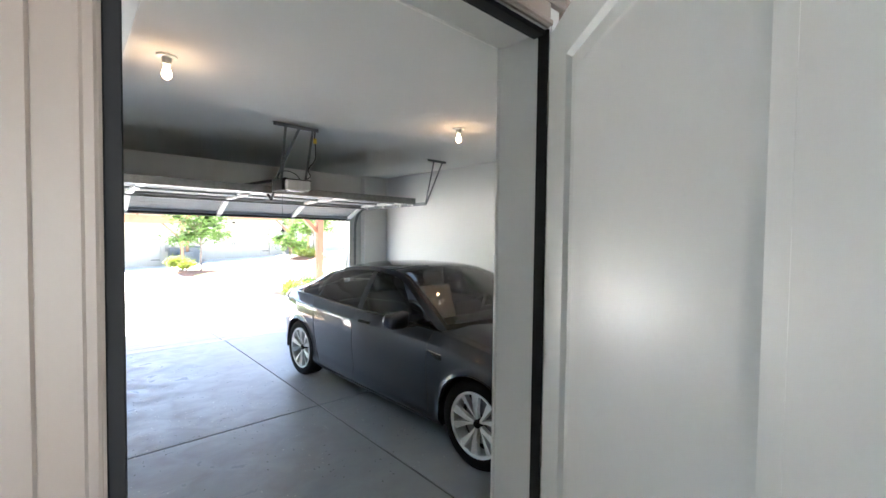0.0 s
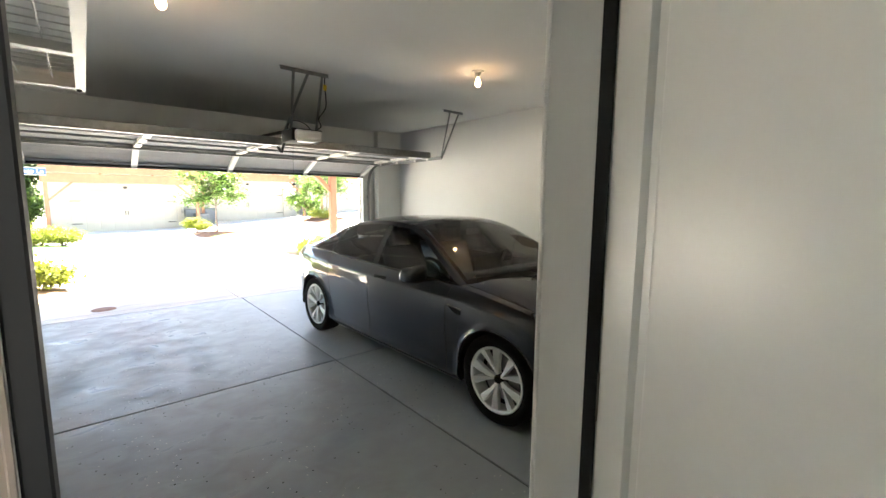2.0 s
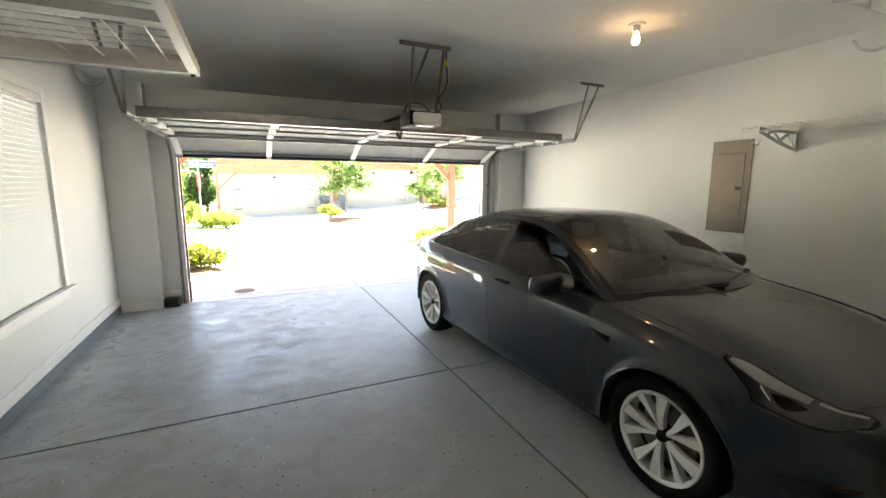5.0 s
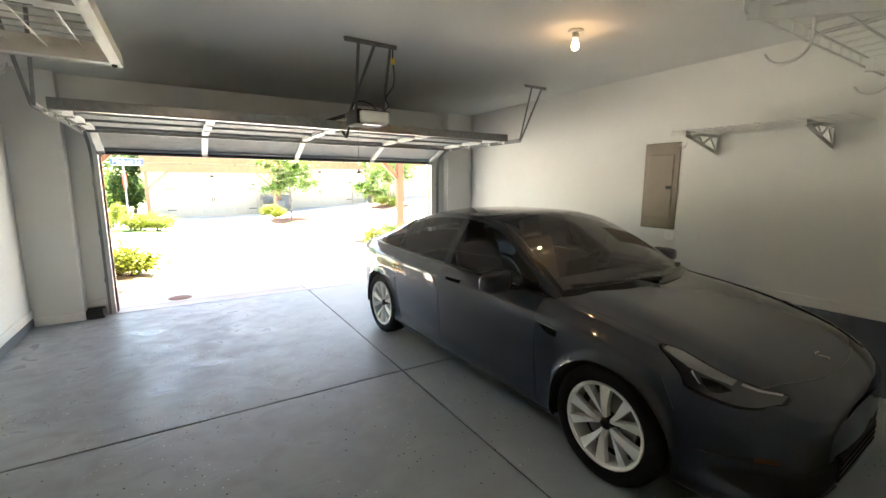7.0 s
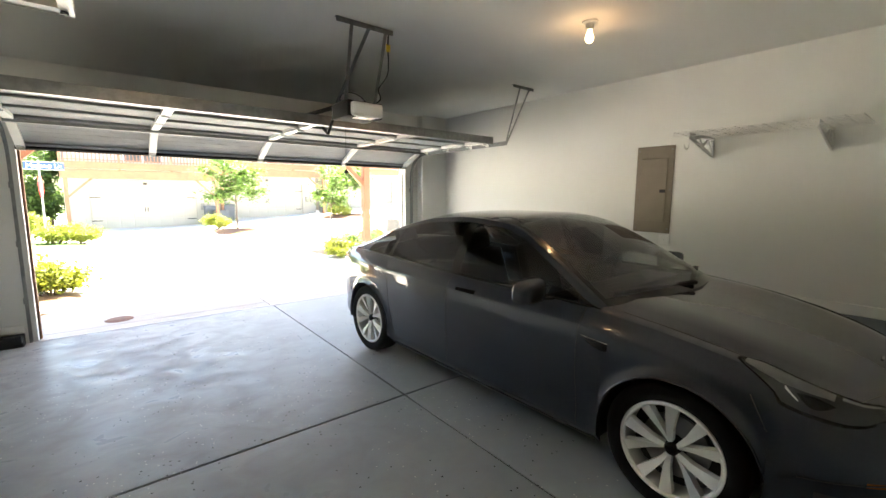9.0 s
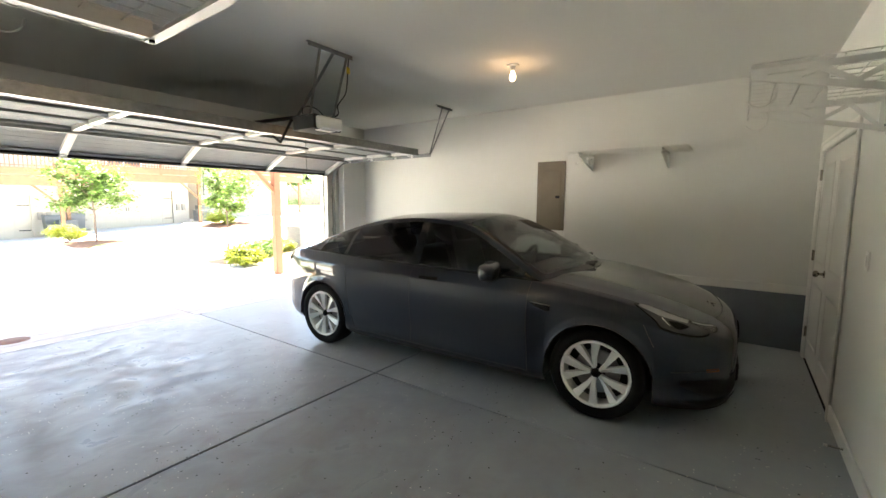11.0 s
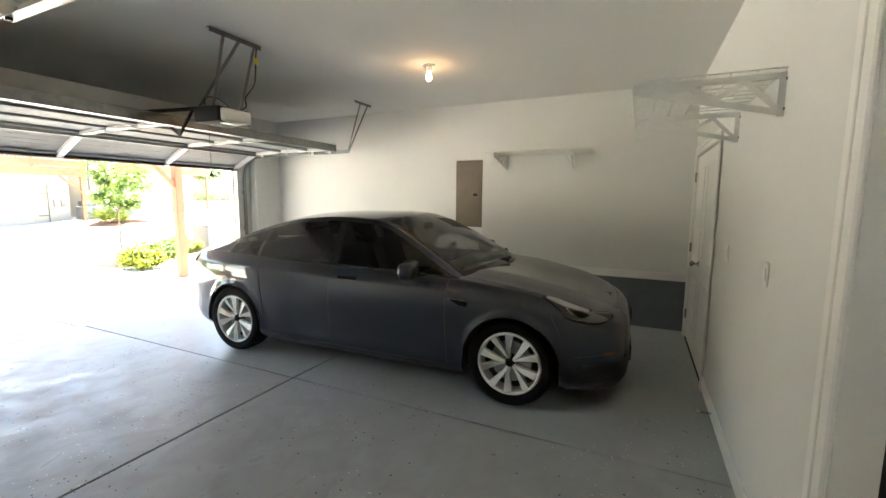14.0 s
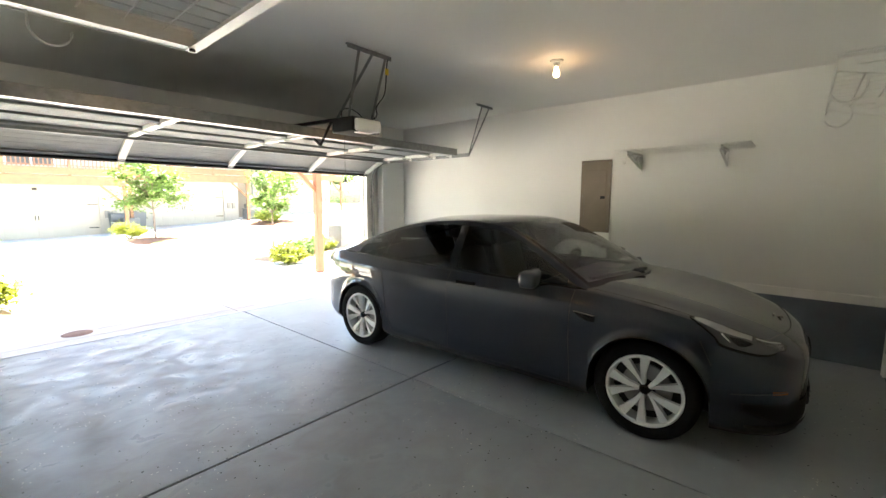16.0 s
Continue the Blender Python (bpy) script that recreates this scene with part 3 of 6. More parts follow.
# ---- overhead garage door, open ----
gd = thing("garage_door", (0, 2.4, 2.25), label="white steel sectional garage door, raised open on its tracks", category="garage door")
H_IN, T = 2.262, 0.045
SECTIONS = (((1.325, 2.262), (1.845, 2.262)), ((1.85, 2.262), (2.37, 2.262)), ((2.375, 2.262), (2.895, 2.25)), ((2.90, 2.248), (3.385, 2.035)))
for (ya, za), (yb, zb) in SECTIONS:
    a, b = Vector((0, ya, za)), Vector((0, yb, zb))
    f = (b - a).normalized()
    n = Vector((0, -f.z, f.y))
    L = (b - a).length
    m = Matrix(((1, 0, 0, 0), (0, f.y, n.y, ya), (0, f.z, n.z, za), (0, 0, 0, 1)))
    bm = bmesh.new()
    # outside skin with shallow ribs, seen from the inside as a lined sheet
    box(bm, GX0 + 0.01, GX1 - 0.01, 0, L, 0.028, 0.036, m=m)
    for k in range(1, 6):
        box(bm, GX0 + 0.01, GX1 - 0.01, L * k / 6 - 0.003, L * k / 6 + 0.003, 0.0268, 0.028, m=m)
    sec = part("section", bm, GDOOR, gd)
    bm = bmesh.new()
    for q0, q1 in ((0.0, 0.055), (L - 0.055, L)):
        box(bm, GX0 + 0.01, GX1 - 0.01, q0, q1, 0.006, 0.028, bevel=0.004, m=m)
    part("rail", bm, GDOOR, sec)
    bm = bmesh.new()
    for sx in (GX0 + 0.045, -1.28, -0.08, 1.12, GX1 - 0.045):
        box(bm, sx - 0.035, sx + 0.035, 0.0, L, -0.012, -0.006, m=m)
        box(bm, sx - 0.035, sx - 0.029, 0.055, L - 0.055, -0.008, 0.026, m=m)
        box(bm, sx + 0.029, sx + 0.035, 0.055, L - 0.055, -0.008, 0.026, m=m)
    part("stile", bm, STEELW, sec, "bright white steel stile")
    bm = bmesh.new()
    for sx in (GX0 + 0.045, -1.28, -0.08, 1.12, GX1 - 0.045):
        box(bm, sx - 0.03, sx + 0.03, L - 0.045, L + 0.045, -0.018, -0.012, bevel=0.002, m=m)
        rod(bm, m @ Vector((sx - 0.032, L, -0.018)), m @ Vector((sx + 0.032, L, -0.018)), 0.008)
    part("hinge", bm, STEELG, sec, "galvanised hinge")
# stiffening strut at the inner end and near the bottom
bm = bmesh.new()
for yy, zz in ((1.36, 2.252),):
    box(bm, GX0, GX1, yy - 0.04, yy - 0.035, zz - 0.012, zz + 0.075)
    box(bm, GX0, GX1, yy - 0.04, yy + 0.02, zz - 0.014, zz - 0.010)
    box(bm, GX0, GX1, yy - 0.04, yy - 0.01, zz + 0.073, zz + 0.078)
part("strut", bm, STEELG, gd, "galvanised stiffening strut")
bm = bmesh.new()
box(bm, GX0, GX1, 2.86, 2.92, 2.215, 2.222)
box(bm, GX0, GX1, 2.86, 2.865, 2.215, 2.245)
part("strut", bm, STEELG, gd, "galvanised stiffening strut")
bm = bmesh.new()
tube(bm, [(GX0, 3.395, 2.028), (GX1, 3.395, 2.028)], 0.022, 8)
part("bottom_seal", bm, RUBBER, gd, "black rubber bottom seal", smooth=40)

for sgn, tx in ((-1, GX0 - 0.06), (1, GX1 + 0.10)):
    track = thing("door_track", (tx, 3.3, 0), label="galvanised steel garage door track with rollers and hanger", category="door track", group="garage door tracks")
    path = [(tx, 1.17, 2.245), (tx, 2.95, 2.235)] + arc((tx, 2.98, 1.87), (0, 1, 0), (0, 0, 1), 0.365, 85, 0, 8) + [(tx, 3.35, 0.02)]
    bm = bmesh.new()
    for (p, q) in zip(path, path[1:]):
        p, q = Vector(p), Vector(q)
        ex = (q - p).normalized() * 0.004
        side = Vector((1, 0, 0))
        nrm = (q - p).normalized().cross(side)
        beam(bm, p - ex, q + ex, 0.003, 0.05, up=nrm)
        for s2 in (-1, 1):
            beam(bm, p - ex + nrm * 0.024 * s2 - Vector((sgn * 0.011, 0, 0)), q + ex + nrm * 0.024 * s2 - Vector((sgn * 0.011, 0, 0)), 0.022, 0.003, up=nrm)
    part("rail", bm, STEELG, track)
    for ry, rz in ((1.52, 2.24), (1.85, 2.24), (2.37, 2.24), (2.9, 2.235)):
        bm = bmesh.new()
        rod(bm, (tx - sgn * 0.02, ry, rz), (tx - sgn * 0.002, ry, rz), 0.021, n=14)
        rod(bm, (tx - sgn * 0.11, ry, rz), (tx - sgn * 0.02, ry, rz), 0.006, n=8)
        part("roller", bm, STEELW, track, smooth=40)
    for bz in (0.45, 1.05, 1.65):
        bm = bmesh.new()
        box(bm, tx - 0.015, tx + 0.015, 3.365, YF, bz - 0.025, bz + 0.025)
        box(bm, tx - 0.02, tx + 0.05 if sgn > 0 else tx + 0.02, YF - 0.004, YF, bz - 0.03, bz + 0.03)
        part("wall_bracket", bm, STEELG, track)
    # hanger: ceiling angle with perforated straps
    bm = bmesh.new()
    hx = tx
    box(bm, hx - 0.20 if sgn > 0 else hx - 0.14, hx + 0.17 if sgn > 0 else hx + 0.14, 0.90, 0.905, ZC - 0.035, ZC - 0.002)
    box(bm, hx - 0.20 if sgn > 0 else hx - 0.14, hx + 0.17 if sgn > 0 else hx + 0.14, 0.90, 0.935, ZC - 0.005, ZC - 0.002)
    part("ceiling_angle", bm, STEELG, track)
    for a, b in (((hx - 0.07, 0.91, ZC - 0.02), (hx, 1.19, 2.24)), ((hx + 0.10, 0.91, ZC - 0.02), (hx + 0.012, 1.19, 2.24))):
        bm = bmesh.new()
        beam(bm, a, b, 0.026, 0.003, up=(0, 1, 0))
        n = 14
        for k in range(1, n):
            p = Vector(a).lerp(Vector(b), k / n)
            box(bm, p.x - 0.006, p.x + 0.006, p.y - 0.004, p.y + 0.001, p.z - 0.010, p.z + 0.010)
        part("strap", bm, [STEELG], track)

# ---- door opener ----
op = thing("door_opener", (0.0, 0.7, 2.25), label="white and black garage door opener hung from ceiling straps", category="door opener")
bm = boxes((-0.120, 0.165, 0.545, 0.68, 2.222, 2.335), bevel=0.03, segments=3)
part("housing", bm, WHITEP, op, "white plastic light cover", smooth=40)
part("motor_case", boxes((-0.150, 0.180, 0.590, 0.90, 2.218, 2.350), bevel=0.014, segments=2), plain("opener_black", (0.018, 0.018, 0.019), 0.8, spec=0.2), op, "black motor case", smooth=40)
bm = boxes((-0.07, 0.10, 0.58, 0.67, 2.214, 2.224), bevel=0.004)
part("lens", bm, WHITEP, op)
bm = bmesh.new()
box(bm, -0.30, 0.19, 0.43, 0.434, ZC - 0.04, ZC - 0.002)
box(bm, -0.30, 0.19, 0.43, 0.465, ZC - 0.006, ZC - 0.002)
part("ceiling_angle", bm, STEELG, op)
for a, b in (((-0.17, 0.44, ZC - 0.02), (-0.13, 0.66, 2.34)), ((-0.02, 0.44, ZC - 0.02), (-0.12, 0.86, 2.35)), ((0.13, 0.44, ZC - 0.02), (0.15, 0.68, 2.34))):
    bm = bmesh.new()
    beam(bm, a, b, 0.028, 0.003, up=(0, 1, 0))
    part("strap", bm, STEELG, op)
bm = bmesh.new()
beam(bm, (0, 0.85, 2.375), (0, YF - 0.01, 2.47), 0.035, 0.03)
part("rail", bm, DARKM, op, "black drive rail")
bm = bmesh.new()
beam(bm, (0, 1.12, 2.375), (0, 1.33, 2.16), 0.025, 0.012)
beam(bm, (0, 1.33, 2.16), (0, 1.45, 2.235), 0.03, 0.012)
part("arm", bm, DARKM, op, "black curved door arm")
bm = bmesh.new()
pts = [Vector((0.16, 0.45, ZC - 0.03)), Vector((0.165, 0.47, 2.78)), Vector((0.20, 0.52, 2.68)), Vector((0.21, 0.56, 2.58)), Vector((0.15, 0.60, 2.47)), Vector((0.20, 0.66, 2.40)), Vector((0.14, 0.72, 2.35))]
fine = []
for i in range(len(pts) - 1):
    p0, p1, p2, p3 = pts[max(0, i - 1)], pts[i], pts[i + 1], pts[min(len(pts) - 1, i + 2)]
    for k in range(6):
        t = k / 6
        fine.append(0.5 * ((2 * p1) + (p2 - p0) * t + (2 * p0 - 5 * p1 + 4 * p2 - p3) * t * t + (3 * p1 - p0 - 3 * p2 + p3) * t ** 3))
fine.append(pts[-1])
tube(bm, fine, 0.006, 6)
part("power_cord", bm, RUBBER, op, "black power cord", smooth=60)
part("tag", boxes((0.145, 0.185, 0.462, 0.466, 2.74, 2.80)), YELLOW, op, "yellow warning tag")
bm = bmesh.new()
tube(bm, arc((0.0, 0.76, 2.35), (1, 0, 0), (0, 0.5, 0.86), 0.13, 0, 180, 12), 0.005, 6)
part("cord_loop", bm, RUBBER, op, "black cable loop", smooth=60)
bm = bmesh.new()
tube(bm, [(-0.02, 0.86, 2.37), (-0.05, 0.845, 2.1), (-0.05, 0.84, 1.80)], 0.0022, 5)
cord = part("release_cord", bm, GREYP, op, "thin release cord")
bm = bmesh.new()
rod(bm, (-0.05, 0.84, 1.765), (-0.05, 0.84, 1.785), 0.026, 0.012, n=12)
rod(bm, (-0.05, 0.84, 1.783), (-0.05, 0.84, 1.806), 0.007, 0.005, n=10)
part("release_handle", bm, RUBBER, cord, "black pull handle", smooth=40)

# ---- ceiling bulbs ----
for i, (bx, by) in enumerate(((1.26, -0.69), (-1.39, -0.66))):
    lamp = thing("ceiling_lamp", (bx, by, ZC), label="bare glowing bulb in a white porcelain ceiling holder", category="lamp", group="ceiling bulbs")
    bm = bmesh.new()
    lathe(bm, ((0.0, 2.884), (0.03, 2.884), (0.058, 2.888), (0.062, 2.8985)), 24, Matrix.Translation((bx, by, 0)))
    lathe(bm, ((0.028, 2.886), (0.026, 2.845), (0.02, 2.84), (0.0, 2.84)), 20, Matrix.Translation((bx, by, 0)))
    part("holder", bm, WHITEP, lamp, smooth=40)
    bm = bmesh.new()
    lathe(bm, ((0.0, 2.745), (0.013, 2.747), (0.025, 2.757), (0.031, 2.775), (0.029, 2.795), (0.020, 2.82), (0.016, 2.842)), 20, Matrix.Translation((bx, by, 0)))
    bulb = part("bulb", bm, BULB, lamp, "glowing warm white bulb", smooth=60)
    ld = bpy.data.lights.new("bulb_light", "POINT")
    ld.energy, ld.color, ld.shadow_soft_size = 0.15, (1.0, 0.58, 0.28), 0.03
    lo = new("bulb_light", ld)
    lo.location = (bx, by, 2.715)

# ---- the car ----
PAINT = material("car_paint", (0.021, 0.0245, 0.033), 0.42, metal=0.35, vary=0.03, scale=60, grain=900, bump=0, coat=1.0, rough_vary=0.02, spec=0.08)
PAINT.node_tree.nodes["Principled BSDF"].inputs["Coat IOR"].default_value = 1.55
CGLASS = thin_glass("car_glass", (0.42, 0.46, 0.45), 0.003, 1.62)
RGLASS = thin_glass("privacy_glass", (0.20, 0.23, 0.23), 0.003, 1.65)
WGLASS = thin_glass("windscreen_glass", (0.80, 0.87, 0.86), 0.005, 2.0)
ROOFG = plain("roof_glass", (0.003, 0.003, 0.004), 0.015, spec=0.45)
BLACKG = plain("gloss_black", (0.01, 0.01, 0.011), 0.15)
BLACKP = plain("matt_black_plastic", (0.013, 0.013, 0.014), 0.6)
TYRE = material("tyre_rubber", (0.010, 0.010, 0.011), 0.85, vary=0.1, scale=20, grain=120, bump=0.03, spec=0.15)
ALLOY = material("silver_alloy", (0.74, 0.75, 0.75), 0.34, metal=0.15, vary=0.02, scale=12, grain=200, bump=0)
DISC = plain("brake_disc", (0.3, 0.3, 0.31), 0.35, metal=0.9)
CABIN = material("cabin_black", (0.018, 0.018, 0.019), 0.75, vary=0.05, scale=6, grain=60, bump=0.01)
SEATM = material("seat_vinyl", (0.03, 0.03, 0.031), 0.5, vary=0.05, scale=6, grain=60, bump=0.01)
LAMPG = plain("headlamp_lens", (0.07, 0.073, 0.076), 0.06, coat=1.0)
LAMPW = plain("headlamp_glint", (0.42, 0.43, 0.43), 0.18, metal=0.25, coat=1.0)
AMBER = plain("amber_marker", (0.20, 0.06, 0.01), 0.2, coat=1.0)
TAIL = plain("tail_lamp_red", (0.20, 0.008, 0.01), 0.08, coat=1.0)


def curve(points):
    """A smooth curve through (x, y) pairs, with no overshoot."""
    xs = np.array([p[0] for p in points], float)
    ys = np.array([p[1] for p in points], float)
    h = np.diff(xs)
    d = np.diff(ys) / h
    t = np.zeros_like(ys)
    t[1:-1] = np.where(d[:-1] * d[1:] > 0, 2 * d[:-1] * d[1:] / np.where(np.abs(d[:-1] + d[1:]) < 1e-9, 1, d[:-1] + d[1:]), 0)
    t[0], t[-1] = d[0], d[-1]

    def f(x):
        x = min(max(x, xs[0]), xs[-1])
        i = min(int(np.searchsorted(xs, x, "right")) - 1, len(h) - 1)
        s = (x - xs[i]) / h[i]
        return float((1 + 2 * s) * (1 - s) ** 2 * ys[i] + s * (1 - s) ** 2 * h[i] * t[i] + s * s * (3 - 2 * s) * ys[i + 1] + s * s * (s - 1) * h[i] * t[i + 1])
    return f


LEN, AXF, AXR, RW = 4.694, 0.841, 3.716, 0.335
MID = AXF + (AXR - AXF) / 2
c_w = curve(((0, .30), (.006, .40), (.02, .495), (.05, .605), (.1, .695), (.18, .772), (.3, .838), (.5, .885), (.841, .918), (1.35, .922), (2.3, .924), (3.2, .924), (3.716, .922), (4.1, .885), (4.3, .835), (4.45, .765), (4.55, .69), (4.62, .60), (4.668, .49), (4.694, .32)))
c_top = curve(((0, .622), (.006, .642), (.02, .664), (.05, .692), (.1, .727), (.2, .778), (.4, .85), (.7, .925), (1.0, .975), (1.3, 1.0), (2, 1.0), (3.9, 1.04), (4.2, 1.06), (4.42, 1.06), (4.53, 1.045), (4.6, .99), (4.65, .91), (4.685, .78), (4.694, .66)))
c_belt = curve(((0, .585), (.006, .602), (.02, .620), (.05, .642), (.1, .672), (.2, .718), (.4, .79), (.7, .866), (1.0, .912), (1.35, .945), (2.0, .955), (2.5, .965), (3.2, .985), (3.7, 1.005), (4.1, 1.01), (4.35, .99), (4.5, .955), (4.58, .905), (4.65, .82), (4.688, .72), (4.694, .63)))
c_bot = curve(((0, .255), (.006, .240), (.02, .225), (.05, .207), (.1, .194), (.2, .182), (.4, .175), (1.25, .185), (3.3, .19), (4.2, .215), (4.45, .26), (4.6, .33), (4.66, .41), (4.688, .49), (4.694, .55)))
c_tuck = curve(((0, .075), (.05, .040), (.10, .024), (.15, .022), (.22, .027), (.32, .022), (.45, .010), (.60, .001), (.72, 0), (.82, .006), (.875, .013), (.92, .034), (.96, .058), (1, .09)))
RA = 0.372


def low(a):
    z = c_bot(a)
    for ax in (AXF, AXR):
        if abs(a - ax) < RA:
            z = max(z, RW + math.sqrt(RA * RA - (a - ax) ** 2))
    return z


def skin(a, v, s=1):
    """The outer skin: a from the nose, v 0 to 1 up the side, 1 to 2 over the deck to the middle line; s: which side."""
    w, zb, z0 = c_w(a), c_belt(a), c_bot(a)
    k = min(1.0, w / 0.9)
    if v <= 1:
        zl = low(a)
        z = zl + (zb - zl) * v
        h = (z - z0) / (zb - z0)
        x = w - c_tuck(h) * k
        flare = 0.0
        for ax in (AXF, AXR):
            d = math.hypot(a - ax, z - RW)
            flare = max(flare, 0.020 * max(0.0, 1 - abs(d - RA) / 0.055) ** 1.5)
        x += flare
    else:
        q = 2 - v
        we = w - 0.09 * k
        x = we * q
        z = zb + (c_top(a) - zb) * (1 - q ** 3.6)
        # bonnet: raised crease running from the windscreen pillar to the nose, shallow valley beside the wing
        f = math.sin(math.pi * min(1.0, max(0.0, (a - 0.12) / 1.22))) ** 0.7
        z += f * (0.009 * math.exp(-((q - 0.66) / 0.09) ** 2) - 0.007 * math.exp(-((q - 0.86) / 0.06) ** 2))
    return Vector((s * x, a - MID, z))


def by_height(a, z):
    zl, zb = low(a), c_belt(a)
    return (z - zl) / (zb - zl)


def skin_at(a, z, s=1, off=0.0):
    """A point of the side at height z, off metres outside."""
    v = by_height(a, z)
    return skin_off(a, v, s, off)


def skin_off(a, v, s=1, off=0.0):
    p = skin(a, v, s)
    if off:
        e = 0.004
        da = skin(min(a + e, LEN), v, s) - skin(max(a - e, 0), v, s)
        dv = skin(a, min(v + e, 2), s) - skin(a, max(v - e, 0), s)
        n = da.cross(dv)
        if n.length > 1e-12:
            n.normalize()
            if n.x * s + n.z * 0.5 < 0 and n.z < 0.2:
                n = -n
            elif n.z < -0.2 and v > 1:
                n = -n
            p = p + n * off
    return p


def split_mesh(name_of, verts, quads, parent, mats, smooth_all=True):
    """One mesh a region; the shading runs on across the borders."""
    P = np.array([tuple(v) for v in verts])
    N = np.zeros_like(P)
    for f, _ in quads:
        n = np.cross(P[f[2]] - P[f[0]], P[f[3]] - P[f[1]])
        for i in f:
            N[i] += n
    ln = np.linalg.norm(N, axis=1)
    N[ln > 0] /= ln[ln > 0][:, None]
    made = {}
    for tag in dict.fromkeys(t for _, t in quads):
        fs = [f for f, t in quads if t == tag]
        ids = sorted({i for f in fs for i in f})
        at = {i: k for k, i in enumerate(ids)}
        me = bpy.data.meshes.new(name_of(tag))
        faces = []
        for f in fs:
            g = [at[i] for i in f]
            g = [x for j, x in enumerate(g) if x != g[j - 1]]
            faces.append(g)
        me.from_pydata([tuple(P[i]) for i in ids], [], faces)
        me.shade_smooth()
        me.normals_split_custom_set_from_vertices([tuple(N[i]) for i in ids])
        me.materials.append(mats(tag))
        ob = new(name_of(tag), me)
        ob.parent = parent
        made[tag] = ob
    return made


def build_car(parent):
    st = sorted(set(
        [0, .006, .02, .05, .1, .14, .18, .24, .3, .36, .42] + [x for x in np.linspace(.47, 4.3, 78)] + [4.35, 4.42, 4.5, 4.55, 4.6, 4.63, 4.66, 4.68, 4.688, 4.694]
        + [1.30, 1.35, 2.50, 3.36] + [ax + sg * RA * k for ax in (AXF, AXR) for sg in (-1, 1) for k in (0.999, 1.0015, 0.985, 0.95)]))
    st = [x for x in st if not any(0 < abs(x - y) < 0.012 and x in np.linspace(.47, 4.3, 78) for y in (1.30, 1.35, 2.5, 3.36))]
    vs = list(np.linspace(0, 0.84, 21)) + [0.86, 0.875, 0.89, 0.91, 0.93, 0.96, 0.985, 1.0, 1.03, 1.07, 1.12, 1.2, 1.3, 1.42, 1.55, 1.7, 1.85, 2.0]

    def region(a, v):
        if v > 1:
            if 0.13 < a < 1.32 and v > 1.07:
                return "hood"
            if a > 4.07 and v > 1.07:
                return "trunk_lid"
            if 1.32 < a < 4.07 and v > 1.09:
                return None
        if a < 0.42:
            return "front_bumper"
        if a > 4.33 and v < 0.8:
            return "rear_bumper"
        if AXF + RA < a < AXR - RA and v < 0.10:
            return "sill"
        if a < 1.35:
            return "front_wing"
        if a < 2.50:
            return "front_door"
        if a < 3.36:
            return "rear_door"
        return "rear_quarter"

    for s in (-1, 1):
        verts = [skin(a, v, s) for a in st for v in vs]
        nv = len(vs)
        quads = []
        for i in range(len(st) - 1):
            for j in range(nv - 1):
                tag = region((st[i] + st[i + 1]) / 2, (vs[j] + vs[j + 1]) / 2)
                if tag is None:
                    continue
                f = (i * nv + j, (i + 1) * nv + j, (i + 1) * nv + j + 1, i * nv + j + 1)
                quads.append((f if s > 0 else f[::-1], tag))
        split_mesh(lambda t: t, verts, quads, parent, lambda t: PAINT)

    # blunt front of the bumper between the two sides
    bm = bmesh.new()
    rows = []
    for v in vs[:vs.index(1.0) + 1]:
        p = skin(0, v)
        rows.append([bm.verts.new((p.x * q, p.y - 0.010 * (1 - q * q), p.z)) for q in np.linspace(-1, 1, 21)])
    deck = [v for v in vs if v > 1.0]
    for v in deck:
        p = skin(0, v)
        rows.append([bm.verts.new((p.x * q, p.y - 0.010 * (1 - (p.x * q / c_w(0)) ** 2), p.z)) for q in np.linspace(-1, 1, 21)])
    for r0, r1 in zip(rows, rows[1:]):
        for j in range(20):
            bm.faces.new((r0[j], r0[j + 1], r1[j + 1], r1[j]))
    bmesh.ops.remove_doubles(bm, verts=bm.verts, dist=0.0004)
    part("front_fascia", bm, PAINT, parent, local=True, smooth=60)

    # greenhouse rails
    rail = ((1.27, .80, .955), (1.45, .765, 1.06), (1.75, .70, 1.222), (2.0, .638, 1.335), (2.2, .605, 1.376), (2.6, .585, 1.396), (3.0, .575, 1.372), (3.4, .575, 1.298), (3.75, .60, 1.195), (4.0, .65, 1.10), (4.12, .69, 1.04))
    r_w = curve([(a, w) for a, w, z in rail])
    r_z = curve([(a, z) for a, w, z in rail])
    crown = curve(((1.27, .035), (2.0, .075), (2.6, .047), (3.4, .06), (4.12, .05)))
    push = curve(((1.27, .21), (1.75, .15), (2.05, .09), (2.5, 0), (3.2, -.02), (3.8, -.10), (4.12, -.16)))
    cols = sorted(set(list(np.linspace(1.27, 4.12, 60)) + [2.07, 3.22]))
    qs = [-1, -.97, -.93, -.8, -.6, -.4, -.2, 0, .2, .4, .6, .8, .93, .97, 1]
    verts = []
    for a in cols:
        for q in qs:
            verts.append(Vector((r_w(a) * q, a - push(a) * (1 - q * q) - MID, r_z(a) + crown(a) * (1 - abs(q) ** 2.2))))
    quads = []
    nq = len(qs)
